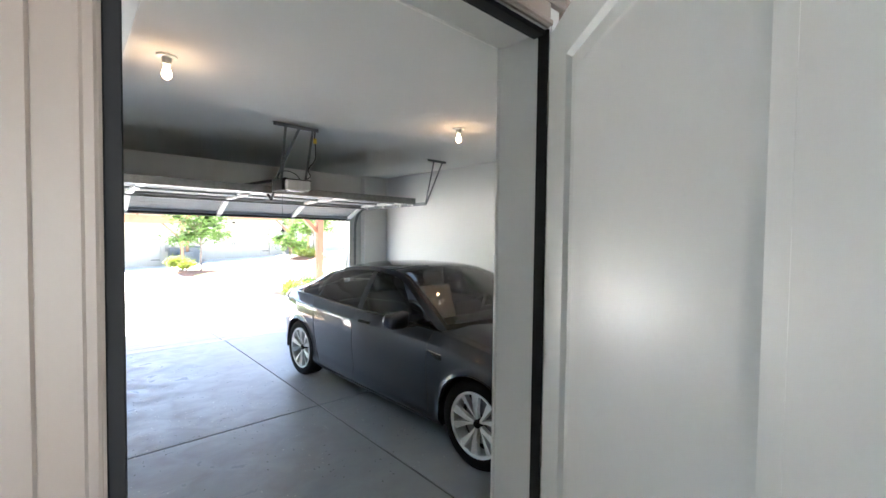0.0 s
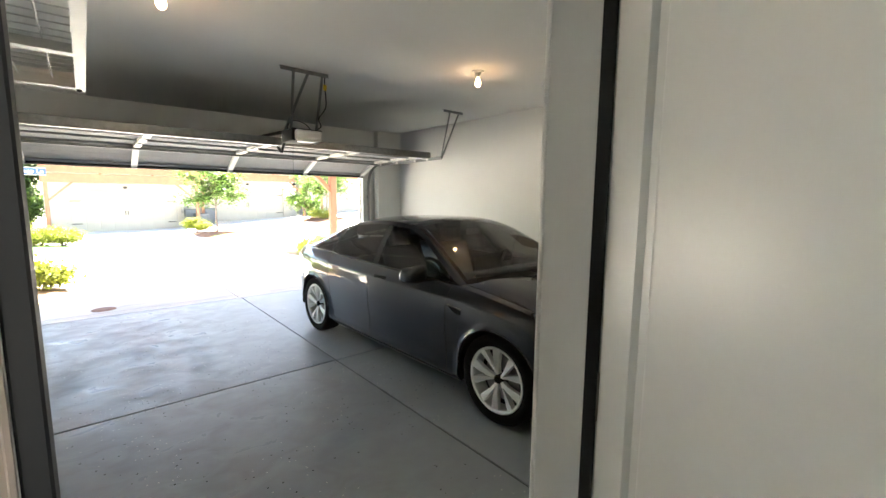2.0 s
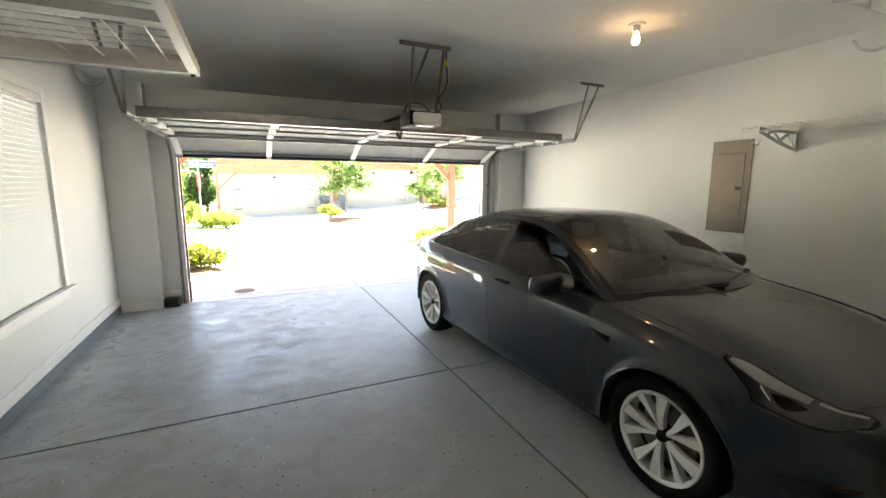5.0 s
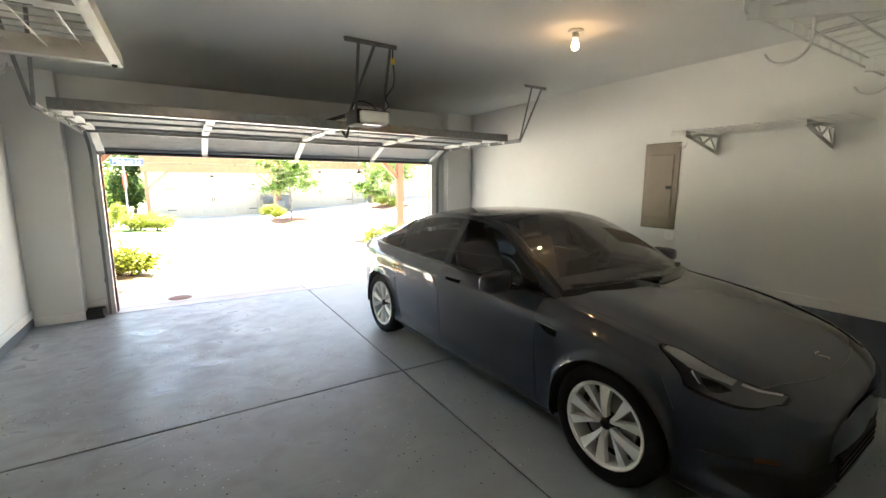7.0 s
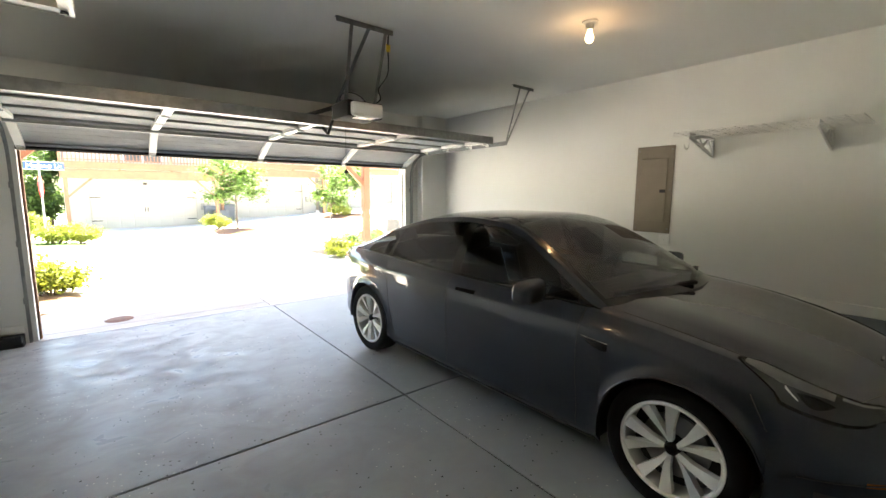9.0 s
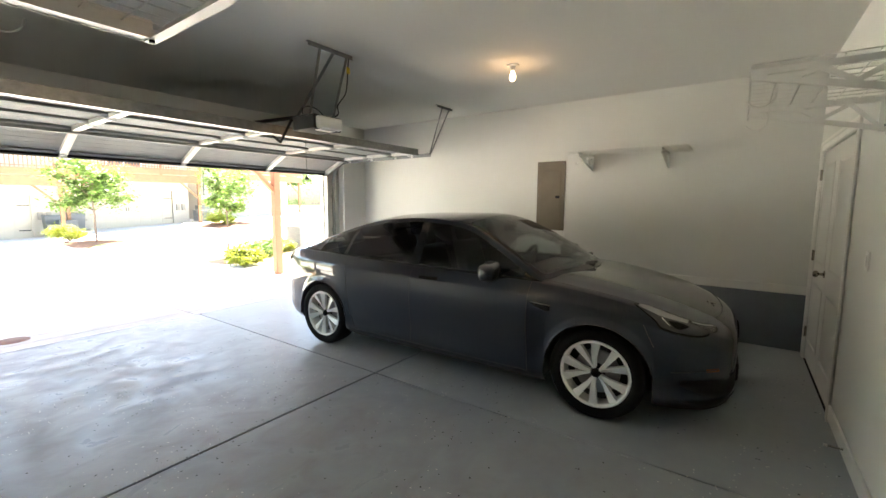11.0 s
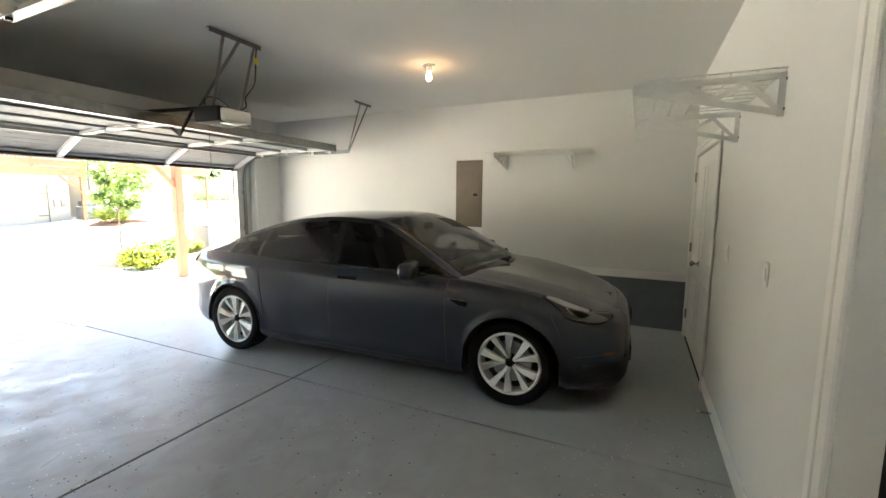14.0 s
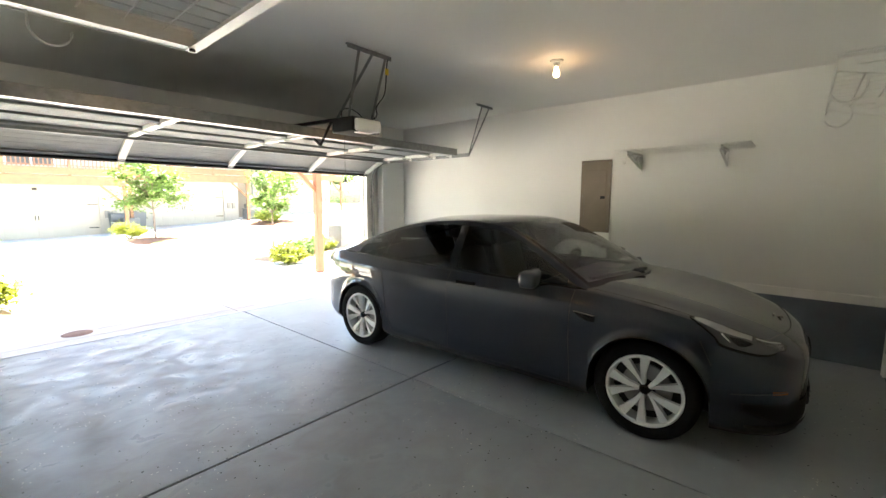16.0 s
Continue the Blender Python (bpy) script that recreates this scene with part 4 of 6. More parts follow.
    for i in range(len(cols) - 1):
        for j in range(nq - 1):
            a, q = (cols[i] + cols[i + 1]) / 2, (qs[j] + qs[j + 1]) / 2
            f = (i * nq + j, i * nq + j + 1, (i + 1) * nq + j + 1, (i + 1) * nq + j)
            if abs(q) > .97:
                tag = "roof_rail"
            elif a < 2.07:
                tag = "windscreen" if abs(q) < .93 and a > 1.32 else "windscreen_border"
            elif a < 3.22:
                tag = "roof_glass"
            else:
                tag = "rear_window"
            quads.append((f, tag))
    mats = {"roof_rail": PAINT, "windscreen": WGLASS, "windscreen_border": BLACKG, "roof_glass": ROOFG, "rear_window": ROOFG}
    split_mesh(lambda t: t, verts, quads, parent, lambda t: mats[t])

    # side windows
    for s in (-1, 1):
        cols2 = sorted(set(list(np.linspace(1.27, 4.12, 50)) + [1.42, 2.46, 2.55, 3.40, 3.44, 3.82]))
        verts, quads = [], []
        rows = 12
        for a in cols2:
            b = Vector((c_w(a) - 0.098, a - MID, c_belt(a) + 0.004))
            t = Vector((r_w(a), a - MID, r_z(a)))
            hgt = max((t - b).length, 0.02)
            s0, s1 = min(0.3, 0.014 / hgt), max(0.4, 1 - 0.042 / hgt)
            ss = [0, s0] + [s0 + (s1 - s0) * k / 8 for k in range(1, 9)] + [(s1 + 1) / 2, 1]
            for u in ss:
                p = b.lerp(t, u)
                p.x += 0.016 * math.sin(math.pi * u)
                verts.append(Vector((s * p.x, p.y, p.z)))
        for i in range(len(cols2) - 1):
            a = (cols2[i] + cols2[i + 1]) / 2
            for j in range(rows - 1):
                f = (i * rows + j, (i + 1) * rows + j, (i + 1) * rows + j + 1, i * rows + j + 1)
                if j >= 9:
                    tag = "window_rail"
                elif j == 0 or a < 1.42 or 2.46 < a < 2.55 or 3.40 < a < 3.44:
                    tag = "window_trim"
                elif a < 2.46:
                    tag = "front_side_window"
                elif a < 3.40:
                    tag = "rear_side_window"
                elif a < 3.82:
                    tag = "quarter_window"
                else:
                    tag = "window_rail"
                quads.append((f if s > 0 else f[::-1], tag))
        mats2 = {"window_rail": PAINT, "window_trim": BLACKG}
        split_mesh(lambda t: t, verts, quads, parent, lambda t: mats2.get(t, CGLASS if t == "front_side_window" else RGLASS))

    # shut lines, a bumper crease and trims: fine dark beads sunk into the skin
    for s in (-1, 1):
        lines = [
            [skin_at(1.35 + 0.012 * math.sin(3 * k / 14), .245 + (c_belt(1.35) - .250) * k / 14, s) for k in range(15)],
            [skin_at(2.50, .245 + (c_belt(2.5) - .250) * k / 14, s) for k in range(15)],
            [skin_at(a, .245 + 0.004 * (a - 1.35), s) for a in np.linspace(1.35, 3.22, 24)],
            [skin_at(3.22 + 0.02 * k, .253 + 0.042 * k, s) for k in range(4)] + [skin_at(3.30 + .004 * k, .40 + .055 * k, s) for k in range(9)] + [skin_at(3.345 + .05 * k / 3, .86 + .05 * k, s) for k in range(3)],
            [skin_off(a, 1.072, s) for a in np.linspace(0.24, 1.3, 24)],
            # bumper crease: its shade drawn as a dark bead
            [skin_at(.37 - .022 * k, .442 + 0.003 * k, s) for k in range(13)],
            [skin_at(.475 + .01 * k, .60 + 0.02 * k, s) for k in range(8)],
        ]
        for ln in lines:
            bm = bmesh.new()
            tube(bm, ln, 0.0032, 5)
            part("seam_crease_line", bm, BLACKP, parent, local=True, smooth=60)
        # black strip under the windows
        bm = bmesh.new()
        tube(bm, [Vector((s * (c_w(a) - 0.094), a - MID, c_belt(a) + 0.006)) for a in np.linspace(1.33, 3.9, 40)], 0.006, 6)
        part("window_strip", bm, BLACKG, parent, local=True, smooth=60)
    bm = bmesh.new()
    tube(bm, [skin_off(0.24 - 0.135 * (1 - abs(q) ** 2.4), 2 - abs(q) * 0.928, 1 if q >= 0 else -1) for q in np.linspace(-1, 1, 41)], 0.0032, 5)
    part("seam_crease_line", bm, BLACKP, parent, local=True, smooth=60)

    bm = boxes((-0.302, 0.302, -MID - 0.014, -MID + 0.004, 0.281, 0.407), bevel=0.004)
    part("lower_grille", bm, BLACKP, parent, "black lower grille", local=True)
    for k in range(3):
        part("grille_slat", boxes((-0.30, 0.30, -MID - 0.018, -MID - 0.013, 0.302 + 0.034 * k, 0.308 + 0.034 * k)), BLACKG, parent, local=True)

    def patch(name, outline, mat, s, off=0.003, label="", n=10):
        """A thin piece lying on the skin: outline gives for u in 0..1 the station, lower and upper v."""
        bm = bmesh.new()
        rows = []
        for k in range(n + 1):
            a, v0, v1 = outline(k / n)
            rows.append([bm.verts.new(skin_off(a, v0 + (v1 - v0) * j / 6, s, off)) for j in range(7)])
        for r0, r1 in zip(rows, rows[1:]):
            for j in range(6):
                bm.faces.new((r0[j], r1[j], r1[j + 1], r0[j + 1]))
        r = bmesh.ops.solidify(bm, geom=bm.faces[:], thickness=0.006)
        return part(name, bm, mat, parent, label, local=True, smooth=50)

    for s in (-1, 1):
        # headlamp: swept almond; pale upper patches paint in its white reflection
        hl_hi = curve(((0, 1.045), (.2, 1.10), (.5, 1.085), (.8, 1.115), (.95, 1.18), (1, 1.15)))
        hl_lo = curve(((0, 1.025), (.29, .893), (.47, .882), (.69, .90), (.86, .945), (1, 1.07)))
        hl_a = lambda u: 0.625 - 0.495 * u
        patch("headlamp_surround", lambda u: (hl_a(u), hl_lo(u) - 0.008 * math.sin(math.pi * u), hl_hi(u) + 0.008), BLACKG, s, 0.001, "black headlamp surround", 20)
        patch("headlamp", lambda u: (hl_a(0.03 + 0.94 * u), hl_lo(0.03 + .94 * u) + 0.012, hl_hi(.03 + .94 * u) - 0.008), LAMPG, s, 0.004, "clear grey headlamp lens", 20)
        up = lambda u, f: hl_lo(u) + (hl_hi(u) - hl_lo(u)) * f
        patch("headlamp_glint", lambda u: (hl_a(0.06 + 0.60 * u), up(.06 + .60 * u, 0.30 + 0.26 * math.sin(math.pi * u * 0.5)), up(.06 + .60 * u, 0.90)), LAMPW, s, 0.006, "pale patch painted as the lens reflection", 14)
        patch("headlamp_glint", lambda u: (hl_a(0.70 + 0.24 * u), up(.70 + .24 * u, 0.74), up(.70 + .24 * u, 0.88)), LAMPW, s, 0.006, "pale patch painted as the lens reflection", 6)
        patch("daytime_light", lambda u: (hl_a(0.36 + 0.10 * u), up(.36 + .10 * u, 0.40 - 0.16 * u), up(.36 + .10 * u, 0.47 - 0.20 * u)), SIGNW, s, 0.007, "white light guide", 6)
        patch("projector", lambda u: (hl_a(0.44 + 0.24 * u), up(.44 + .24 * u, 0.42 - 0.22 * math.sin(math.pi * u)), up(.44 + .24 * u, 0.42 + 0.08 * math.sin(math.pi * u))), BLACKG, s, 0.0065, "dark round projector lens", 10)
        patch("side_marker", lambda u: (0.175 - 0.07 * u, by_height(0.175 - .07 * u, 0.462), by_height(0.175 - .07 * u, 0.482)), AMBER, s, 0.001, "amber side marker", 6)
        gr_a = lambda u: 0.315 * (1 - u) ** 1.3 + 0.0005
        patch("lower_grille", lambda u: (gr_a(u), by_height(gr_a(u), 0.355 - 0.075 * min(1, u * 2.2)), by_height(gr_a(u), 0.395 + 0.012 * u)), BLACKP, s, 0.002, "black lower grille", 24)
        patch("lower_lip", lambda u: (0.30 * (1 - u) ** 1.3 + 0.0005, by_height(0.30 * (1 - u) ** 1.3 + 0.0005, 0.245 + 0.01 * u), by_height(0.30 * (1 - u) ** 1.3 + 0.0005, 0.262 + 0.01 * u)), BLACKP, s, 0.008, "black lower lip", 20)
        patch("side_camera", lambda u: (1.33 - 0.155 * u, by_height(1.33 - .155 * u, 0.800 - 0.012 * u), by_height(1.33 - .155 * u, 0.806 - 0.012 * u)), CHROME, s, 0.008, "bright side camera trim", 6)
        patch("side_camera", lambda u: (1.33 - 0.155 * u, by_height(1.33 - .155 * u, 0.797 - 0.05 * math.sin(math.pi * min(1, u * 0.62))), by_height(1.33 - .155 * u, 0.80 - 0.012 * u)), BLACKG, s, 0.004, "black wedge side camera", 8)
        patch("door_handle", lambda u: (2.20 + 0.20 * u, by_height(2.2 + .2 * u, 0.868), by_height(2.2 + .2 * u, 0.893 - 0.004 * u)), BLACKG, s, 0.003, "black flush door handle", 6)
        patch("door_handle", lambda u: (3.16 + 0.19 * u, by_height(3.16 + .19 * u, 0.888), by_height(3.16 + .19 * u, 0.912)), PAINT, s, 0.004, "flush door handle", 6)
        patch("tail_lamp", lambda u: (4.36 + 0.27 * u, by_height(4.36 + .27 * u, c_belt(4.36 + .27 * u) - 0.14 + 0.02 * u), 0.93), TAIL, s, 0.004, "red tail lamp", 10)
        # wheel arch liner
        for ax in (AXF, AXR):
            bm = bmesh.new()
            ang = np.linspace(-8, 188, 25)
            rings = [[bm.verts.new((s * w, ax + (RA - 0.002) * math.cos(radians(t)) - MID, RW + (RA - 0.002) * math.sin(radians(t)))) for w in (c_w(ax) - 0.02, 0.80, 0.60)] for t in ang]
            for r0, r1 in zip(rings, rings[1:]):
                for j in range(2):
                    bm.faces.new((r0[j], r1[j], r1[j + 1], r0[j + 1]))
            c = bm.verts.new((s * 0.60, ax - MID, RW))
            for r0, r1 in zip(rings, rings[1:]):
                bm.faces.new((r0[2], r1[2], c))
            part("wheel_arch", bm, BLACKP, parent, "black wheel arch liner", local=True, smooth=50)
            bm = bmesh.new()
            tube(bm, [skin_off(a, 0.0, s) for a in [ax + RA * 0.998 * math.cos(radians(t)) for t in np.linspace(4, 176, 30)]], 0.006, 6)
            part("arch_lip", bm, PAINT, parent, local=True, smooth=60)
        # mirror
        bm = bmesh.new()
        bmesh.ops.create_uvsphere(bm, u_segments=24, v_segments=14, radius=1.0)
        for v in bm.verts:
            x, y, z = v.co
            r = (abs(x) ** 4 + abs(y) ** 4 + abs(z) ** 4) ** 0.25
            x, y, z = x / r, y / r, z / r
            flat = 0.62 if y > 0 else 1.0
            v.co = Vector((s * (1.025 + 0.13 * x), 1.635 - MID + 0.085 * y * flat - 0.02 * x, 1.015 + (0.072 - 0.012 * x) * z))
        mir = part("mirror", bm, PAINT, parent, "grey door mirror", local=True, smooth=60)
        bm = bmesh.new()
        beam(bm, (s * 0.85, 1.58 - MID, 0.962), (s * 0.96, 1.625 - MID, 0.965), 0.06, 0.022, bevel=0.006)
        part("mirror_foot", bm, BLACKG, mir, "black mirror foot", local=True)
        bm = bmesh.new()
        lathe(bm, ((0.0, 0.0), (0.95, 0.0), (1.0, 0.03)), 20, Matrix.Translation((s * 1.01, 1.693 - MID, 1.016)) @ Matrix.Rotation(radians(-90), 4, "X") @ Matrix.Diagonal((0.092, 0.052, 0.05, 1)))
        part("mirror_glass", bm, plain("mirror_glass", (0.8, 0.8, 0.8), 0.02, metal=1.0), mir, local=True)

    # under tray
    bm = boxes((-0.58, 0.58, 0.40 - MID, 4.2 - MID, 0.17, 0.32), (-0.84, 0.84, 1.25 - MID, 3.30 - MID, 0.17, 0.26), (-0.48, 0.48, 0.12 - MID, 0.42 - MID, 0.20, 0.26), (-0.55, 0.55, 4.10 - MID, 4.34 - MID, 0.26, 0.36), bevel=0.01)
    part("under_tray", bm, BLACKP, parent, "black under tray", local=True)
    bm = boxes((-0.82, 0.82, 1.26 - MID, 4.2 - MID, 0.30, 0.34), (-0.80, 0.80, 0.98 - MID, 1.5 - MID, 0.70, 0.90), (-0.6, 0.6, 3.5 - MID, 4.1 - MID, 0.86, 0.93), bevel=0.02)
    part("cabin_tub", bm, CABIN, parent, local=True)
    bm = boxes((-0.74, 0.74, 1.22 - MID, 1.72 - MID, 0.80, 0.945), bevel=0.05, segments=3)
    part("dashboard", bm, CABIN, parent, "black dashboard", local=True, smooth=40)
    part("screen", boxes((-0.19, 0.19, 1.72 - MID, 1.735 - MID, 0.86, 1.07), bevel=0.006), BLACKG, parent, "black centre touchscreen", local=True)
    bm = bmesh.new()
    m = Matrix.Translation((0.37, 1.88 - MID, 0.93)) @ Matrix.Rotation(radians(-68), 4, "X")
    tube(bm, [m @ Vector((0.18 * math.cos(t), 0.18 * math.sin(t), 0)) for t in np.linspace(0, 2 * math.pi, 33)[:-1]], 0.016, 8, closed=True)
    for t in (0, 180, 270):
        beam(bm, m @ Vector((0, 0, 0)), m @ Vector((0.18 * math.cos(radians(t)), 0.18 * math.sin(radians(t)), 0)), 0.05, 0.02, up=m.to_3x3() @ Vector((0, 0, 1)))
    part("steering_wheel", bm, CABIN, parent, "black steering wheel", local=True, smooth=50)
    for sx in (-0.38, 0.38):
        bm = bmesh.new()
        box(bm, sx - 0.25, sx + 0.25, 2.0 - MID, 2.5 - MID, 0.38, 0.60, bevel=0.06, segments=3)
        m = Matrix.Translation((sx, 2.48 - MID, 0.55)) @ Matrix.Rotation(radians(-18), 4, "X")
        box(bm, -0.24, 0.24, -0.06, 0.07, 0, 0.60, bevel=0.06, segments=3, m=m)
        box(bm, -0.13, 0.13, -0.04, 0.06, 0.60, 0.78, bevel=0.05, segments=3, m=m)
        part("front_seat", bm, SEATM, parent, "black front seat", local=True, smooth=50)
    bm = bmesh.new()
    box(bm, -0.66, 0.66, 2.95 - MID, 3.45 - MID, 0.38, 0.62, bevel=0.06, segments=3)
    m = Matrix.Translation((0, 3.45 - MID, 0.58)) @ Matrix.Rotation(radians(-24), 4, "X")
    box(bm, -0.66, 0.66, -0.06, 0.08, 0, 0.58, bevel=0.06, segments=3, m=m)
    for sx in (-0.42, 0.42):
        box(bm, sx - 0.12, sx + 0.12, -0.04, 0.06, 0.56, 0.70, bevel=0.04, segments=2, m=m)
    part("rear_seat", bm, SEATM, parent, "black rear bench", local=True, smooth=50)
    bm = bmesh.new()
    box(bm, -0.10, 0.10, 1.93 - MID, 1.945 - MID, 1.27, 1.33, bevel=0.006)
    part("rear_view_mirror", bm, BLACKG, parent, local=True)
    # wipers and cowl
    bm = bmesh.new()
    for x0, x1, y0, y1 in ((-0.62, 0.02, 1.36, 1.12), (0.02, 0.66, 1.14, 1.33)):
        beam(bm, (x0, y0 - 0.04 - MID, 1.0), (x1, y1 - 0.04 - MID, 1.022), 0.034, 0.022)
    part("wiper", bm, BLACKP, parent, "black windscreen wipers", local=True)
    bm = bmesh.new()
    rows = [[bm.verts.new((q * 0.80, 1.30 - 0.23 * (1 - q * q) + d - MID, 0.962 + 0.028 * (1 - q * q) + h)) for q in np.linspace(-1, 1, 21)] for d, h in ((-0.07, -0.03), (-0.035, -0.012), (0.03, 0.004))]
    for r0, r1 in zip(rows, rows[1:]):
        for j in range(20):
            bm.faces.new((r0[j], r0[j + 1], r1[j + 1], r1[j]))
    part("cowl", bm, BLACKP, parent, "black cowl panel", local=True, smooth=60)
    # small bright badge on the bonnet nose
    bm = bmesh.new()
    for dx, dy, w, l in ((0, 0.0, 0.010, 0.055), (0, -0.028, 0.05, 0.010)):
        a = 0.175 - dy
        p = skin_off(a, 2.0, 1, 0.002)
        box(bm, p.x - w / 2, p.x + w / 2, p.y - l / 2, p.y + l / 2, p.z - 0.004, p.z + 0.006, bevel=0.002)
    part("badge", bm, CHROME, parent, "small bright bonnet badge", local=True)

    # wheels
    def wheel(s, ax, steer):
        m = Matrix.Translation((s * 0.80, ax - MID, RW)) @ Matrix.Rotation(radians(steer), 4, "Z") @ Matrix.Rotation(radians(90 * s), 4, "Y")
        bm = bmesh.new()
        lathe(bm, ((.238, .085), (.25, .098), (.275, .108), (.305, .106), (.322, .095), (.332, .075), (.335, .04), (.335, -.04), (.332, -.075), (.322, -.1), (.28, -.11), (.24, -.1)), 56, m)
        wh = part("wheel", bm, TYRE, parent, "black road tyre on a silver alloy wheel", local=True, smooth=40)
        bm = bmesh.new()
        lathe(bm, ((.243, .098), (.247, .092), (.240, .08), (.225, .07), (.222, -.09), (.24, -.1)), 48, m)
        lathe(bm, ((.247, .092), (.243, .099), (.232, .099), (.222, .088), (.222, .075)), 48, m)
        for i in range(5):
            for sg in (-1, 1):
                t0 = radians(72 * i + 90)
                pts = []
                for r, ang, wd, h in ((.034, 8.0, .009, .070), (.10, 12.0, .015, .083), (.165, 16.0, .023, .091), (.232, 18.0, .032, .096)):
                    t = t0 + sg * radians(ang)
                    c = Vector((r * math.cos(t), r * math.sin(t), 0))
                    n = Vector((-math.sin(t), math.cos(t), 0))
                    pts.append((c - n * wd * (1.0 if sg > 0 else 0.9), c + n * wd * (0.9 if sg > 0 else 1.0), h))
                rings = []
                for l, r_, h in pts:
                    mid = (l + r_) / 2
                    hl, hr = (h - 0.012, h) if sg > 0 else (h, h - 0.012)
                    rings.append([bm.verts.new(m @ Vector((q.x, q.y, zz))) for q, zz in ((l, h - 0.045), (l, hr), (r_, hl), (r_, h - 0.045))])
                for a, b in zip(rings, rings[1:]):
                    for j in range(4):
                        bm.faces.new((a[j], a[(j + 1) % 4], b[(j + 1) % 4], b[j]))
                bm.faces.new(rings[0])
                bm.faces.new(rings[-1][::-1])
        part("rim", bm, ALLOY, wh, "silver paired-spoke alloy rim", local=True, smooth=25)
        bm = bmesh.new()
        lathe(bm, ((0.0, .081), (.018, .081), (.026, .078), (.032, .070), (.036, .058), (.040, .03)), 24, m)
        part("hub_cap", bm, BLACKG, wh, "black hub cap", local=True, smooth=40)
        bm = bmesh.new()
        lathe(bm, ((0.06, .02), (.16, .02), (.16, .0), (.06, .0)), 40, m)
        part("brake_disc", bm, DISC, wh, "bare steel brake disc", local=True, smooth=40)
        bm = bmesh.new()
        lathe(bm, ((0.0, -.02), (.222, -.02)), 40, m)
        part("wheel_back", bm, BLACKP, wh, local=True)

    for s in (-1, 1):
        wheel(s, AXF, 0)
        wheel(s, AXR, 0)


car = thing("car", (1.185, -0.381, 0), rz=1.85, label="dark grey electric saloon car with silver alloy wheels", category="car")
build_car(car)

# ---- things on the garage walls ----
def truss(bm, m, depth=0.60, h_wall=0.19, h_tip=0.045, t=0.014):
    """A flat triangular shelf bracket with diagonal web; local x runs out from the wall, z up."""
    b = 0.028
    zt = 0.0

    def bar(x0, z0, x1, z1, w=b, k=1.0):
        d = Vector((x1 - x0, 0, z1 - z0))
        L = d.length
        mm = m @ Matrix.Translation(((x0 + x1) / 2, 0, (z0 + z1) / 2)) @ Matrix.Rotation(-math.atan2(z1 - z0, x1 - x0), 4, "Y")
        box(bm, -L / 2, L / 2, -t * k / 2, t * k / 2, -w / 2, w / 2, m=mm)
    zl = lambda x: -h_wall + (h_wall - h_tip) * x / depth
    bar(0.0, zt - b / 2, depth, zt - b / 2)
    bar(0.003, zl(0) + b / 2, depth - 0.002, zl(depth) + b / 2, k=1.07)
    bar(b / 2, zl(0) - 0.002, b / 2, zt - 0.001, k=1.14)
    bar(depth - b / 2 - 0.001, zl(depth) - 0.002, depth - b / 2 - 0.001, zt - 0.001, k=1.21)
    for x0, x1, up in ((0.03, 0.15, 0), (0.15, 0.27, 1), (0.27, 0.38, 0), (0.38, 0.47, 1)):
        za, zb = (zl(x0) + b, zt - b) if up == 0 else (zt - b, zl(x1) + b)
        bar(x0, za, x1, zb, 0.022, 0.86 - 0.05 * up)
    return bm


def wire_shelf(m, length, depth, brackets, hooks, label):
    """A white wire shelf; local x out from the wall, y along it, z up; the deck lies at z 0."""
    th = thing("wall_shelf", label=label, category="shelf", group="white wire wall shelves")
    th.matrix_basis = m
    PLACE[th] = m
    n = max(3, round(length / 0.10))
    for i in range(n + 1):
        y = length * i / n
        bm = bmesh.new()
        tube(bm, [(0.004, y, 0.012), (depth - 0.006, y, 0.012), (depth, y, 0.006), (depth, y, -0.03)], 0.0034, 6)
        part("cross_wire", bm, STEELW, th, local=True)
    for x in list(np.linspace(0.01, depth, 7)):
        part("long_wire", rod(bmesh.new(), (float(x), 0, 0.006), (float(x), length, 0.006), 0.0038, n=6), STEELW, th, local=True)
    part("front_lip", rod(bmesh.new(), (depth, 0, -0.03), (depth, length, -0.03), 0.0040, n=6), STEELW, th, local=True)
    for y in brackets:
        bm = bmesh.new()
        truss(bm, Matrix.Translation((0, y, 0.0)), depth)
        part("bracket", bm, STEELW, th, local=True)
        for z in (-0.03, -0.16):
            part("screw", rod(bmesh.new(), (0.0, y - 0.012, z), (0.006, y - 0.012, z), 0.007, n=8), STEELG, th, local=True)
    for y in hooks:
        bm = bmesh.new()
        tube(bm, [(depth - 0.10, y, -0.002), (depth - 0.10, y, -0.07)] + arc((depth - 0.045, y, -0.09), (1, 0, 0), (0, 0, 1), 0.055, 180, 340, 10), 0.0045, 6)
        part("hook", bm, STEELW, th, "white bent hook", local=True, smooth=60)
    return th


SZ = 2.145
wire_shelf(pose(-0.26, YB, SZ, rz=90) @ Matrix.Scale(-1, 4, (0, 1, 0)), 1.22, 0.62, (0.03, 0.98), (0.16, 0.92), "white wire shelf on truss brackets high on the back wall")
wire_shelf(pose(XR, -0.86, SZ + 0.01, rz=180), 1.26, 0.60, (0.13, 1.02), (0.10,), "white wire shelf on truss brackets, fixed beside the breaker panel")

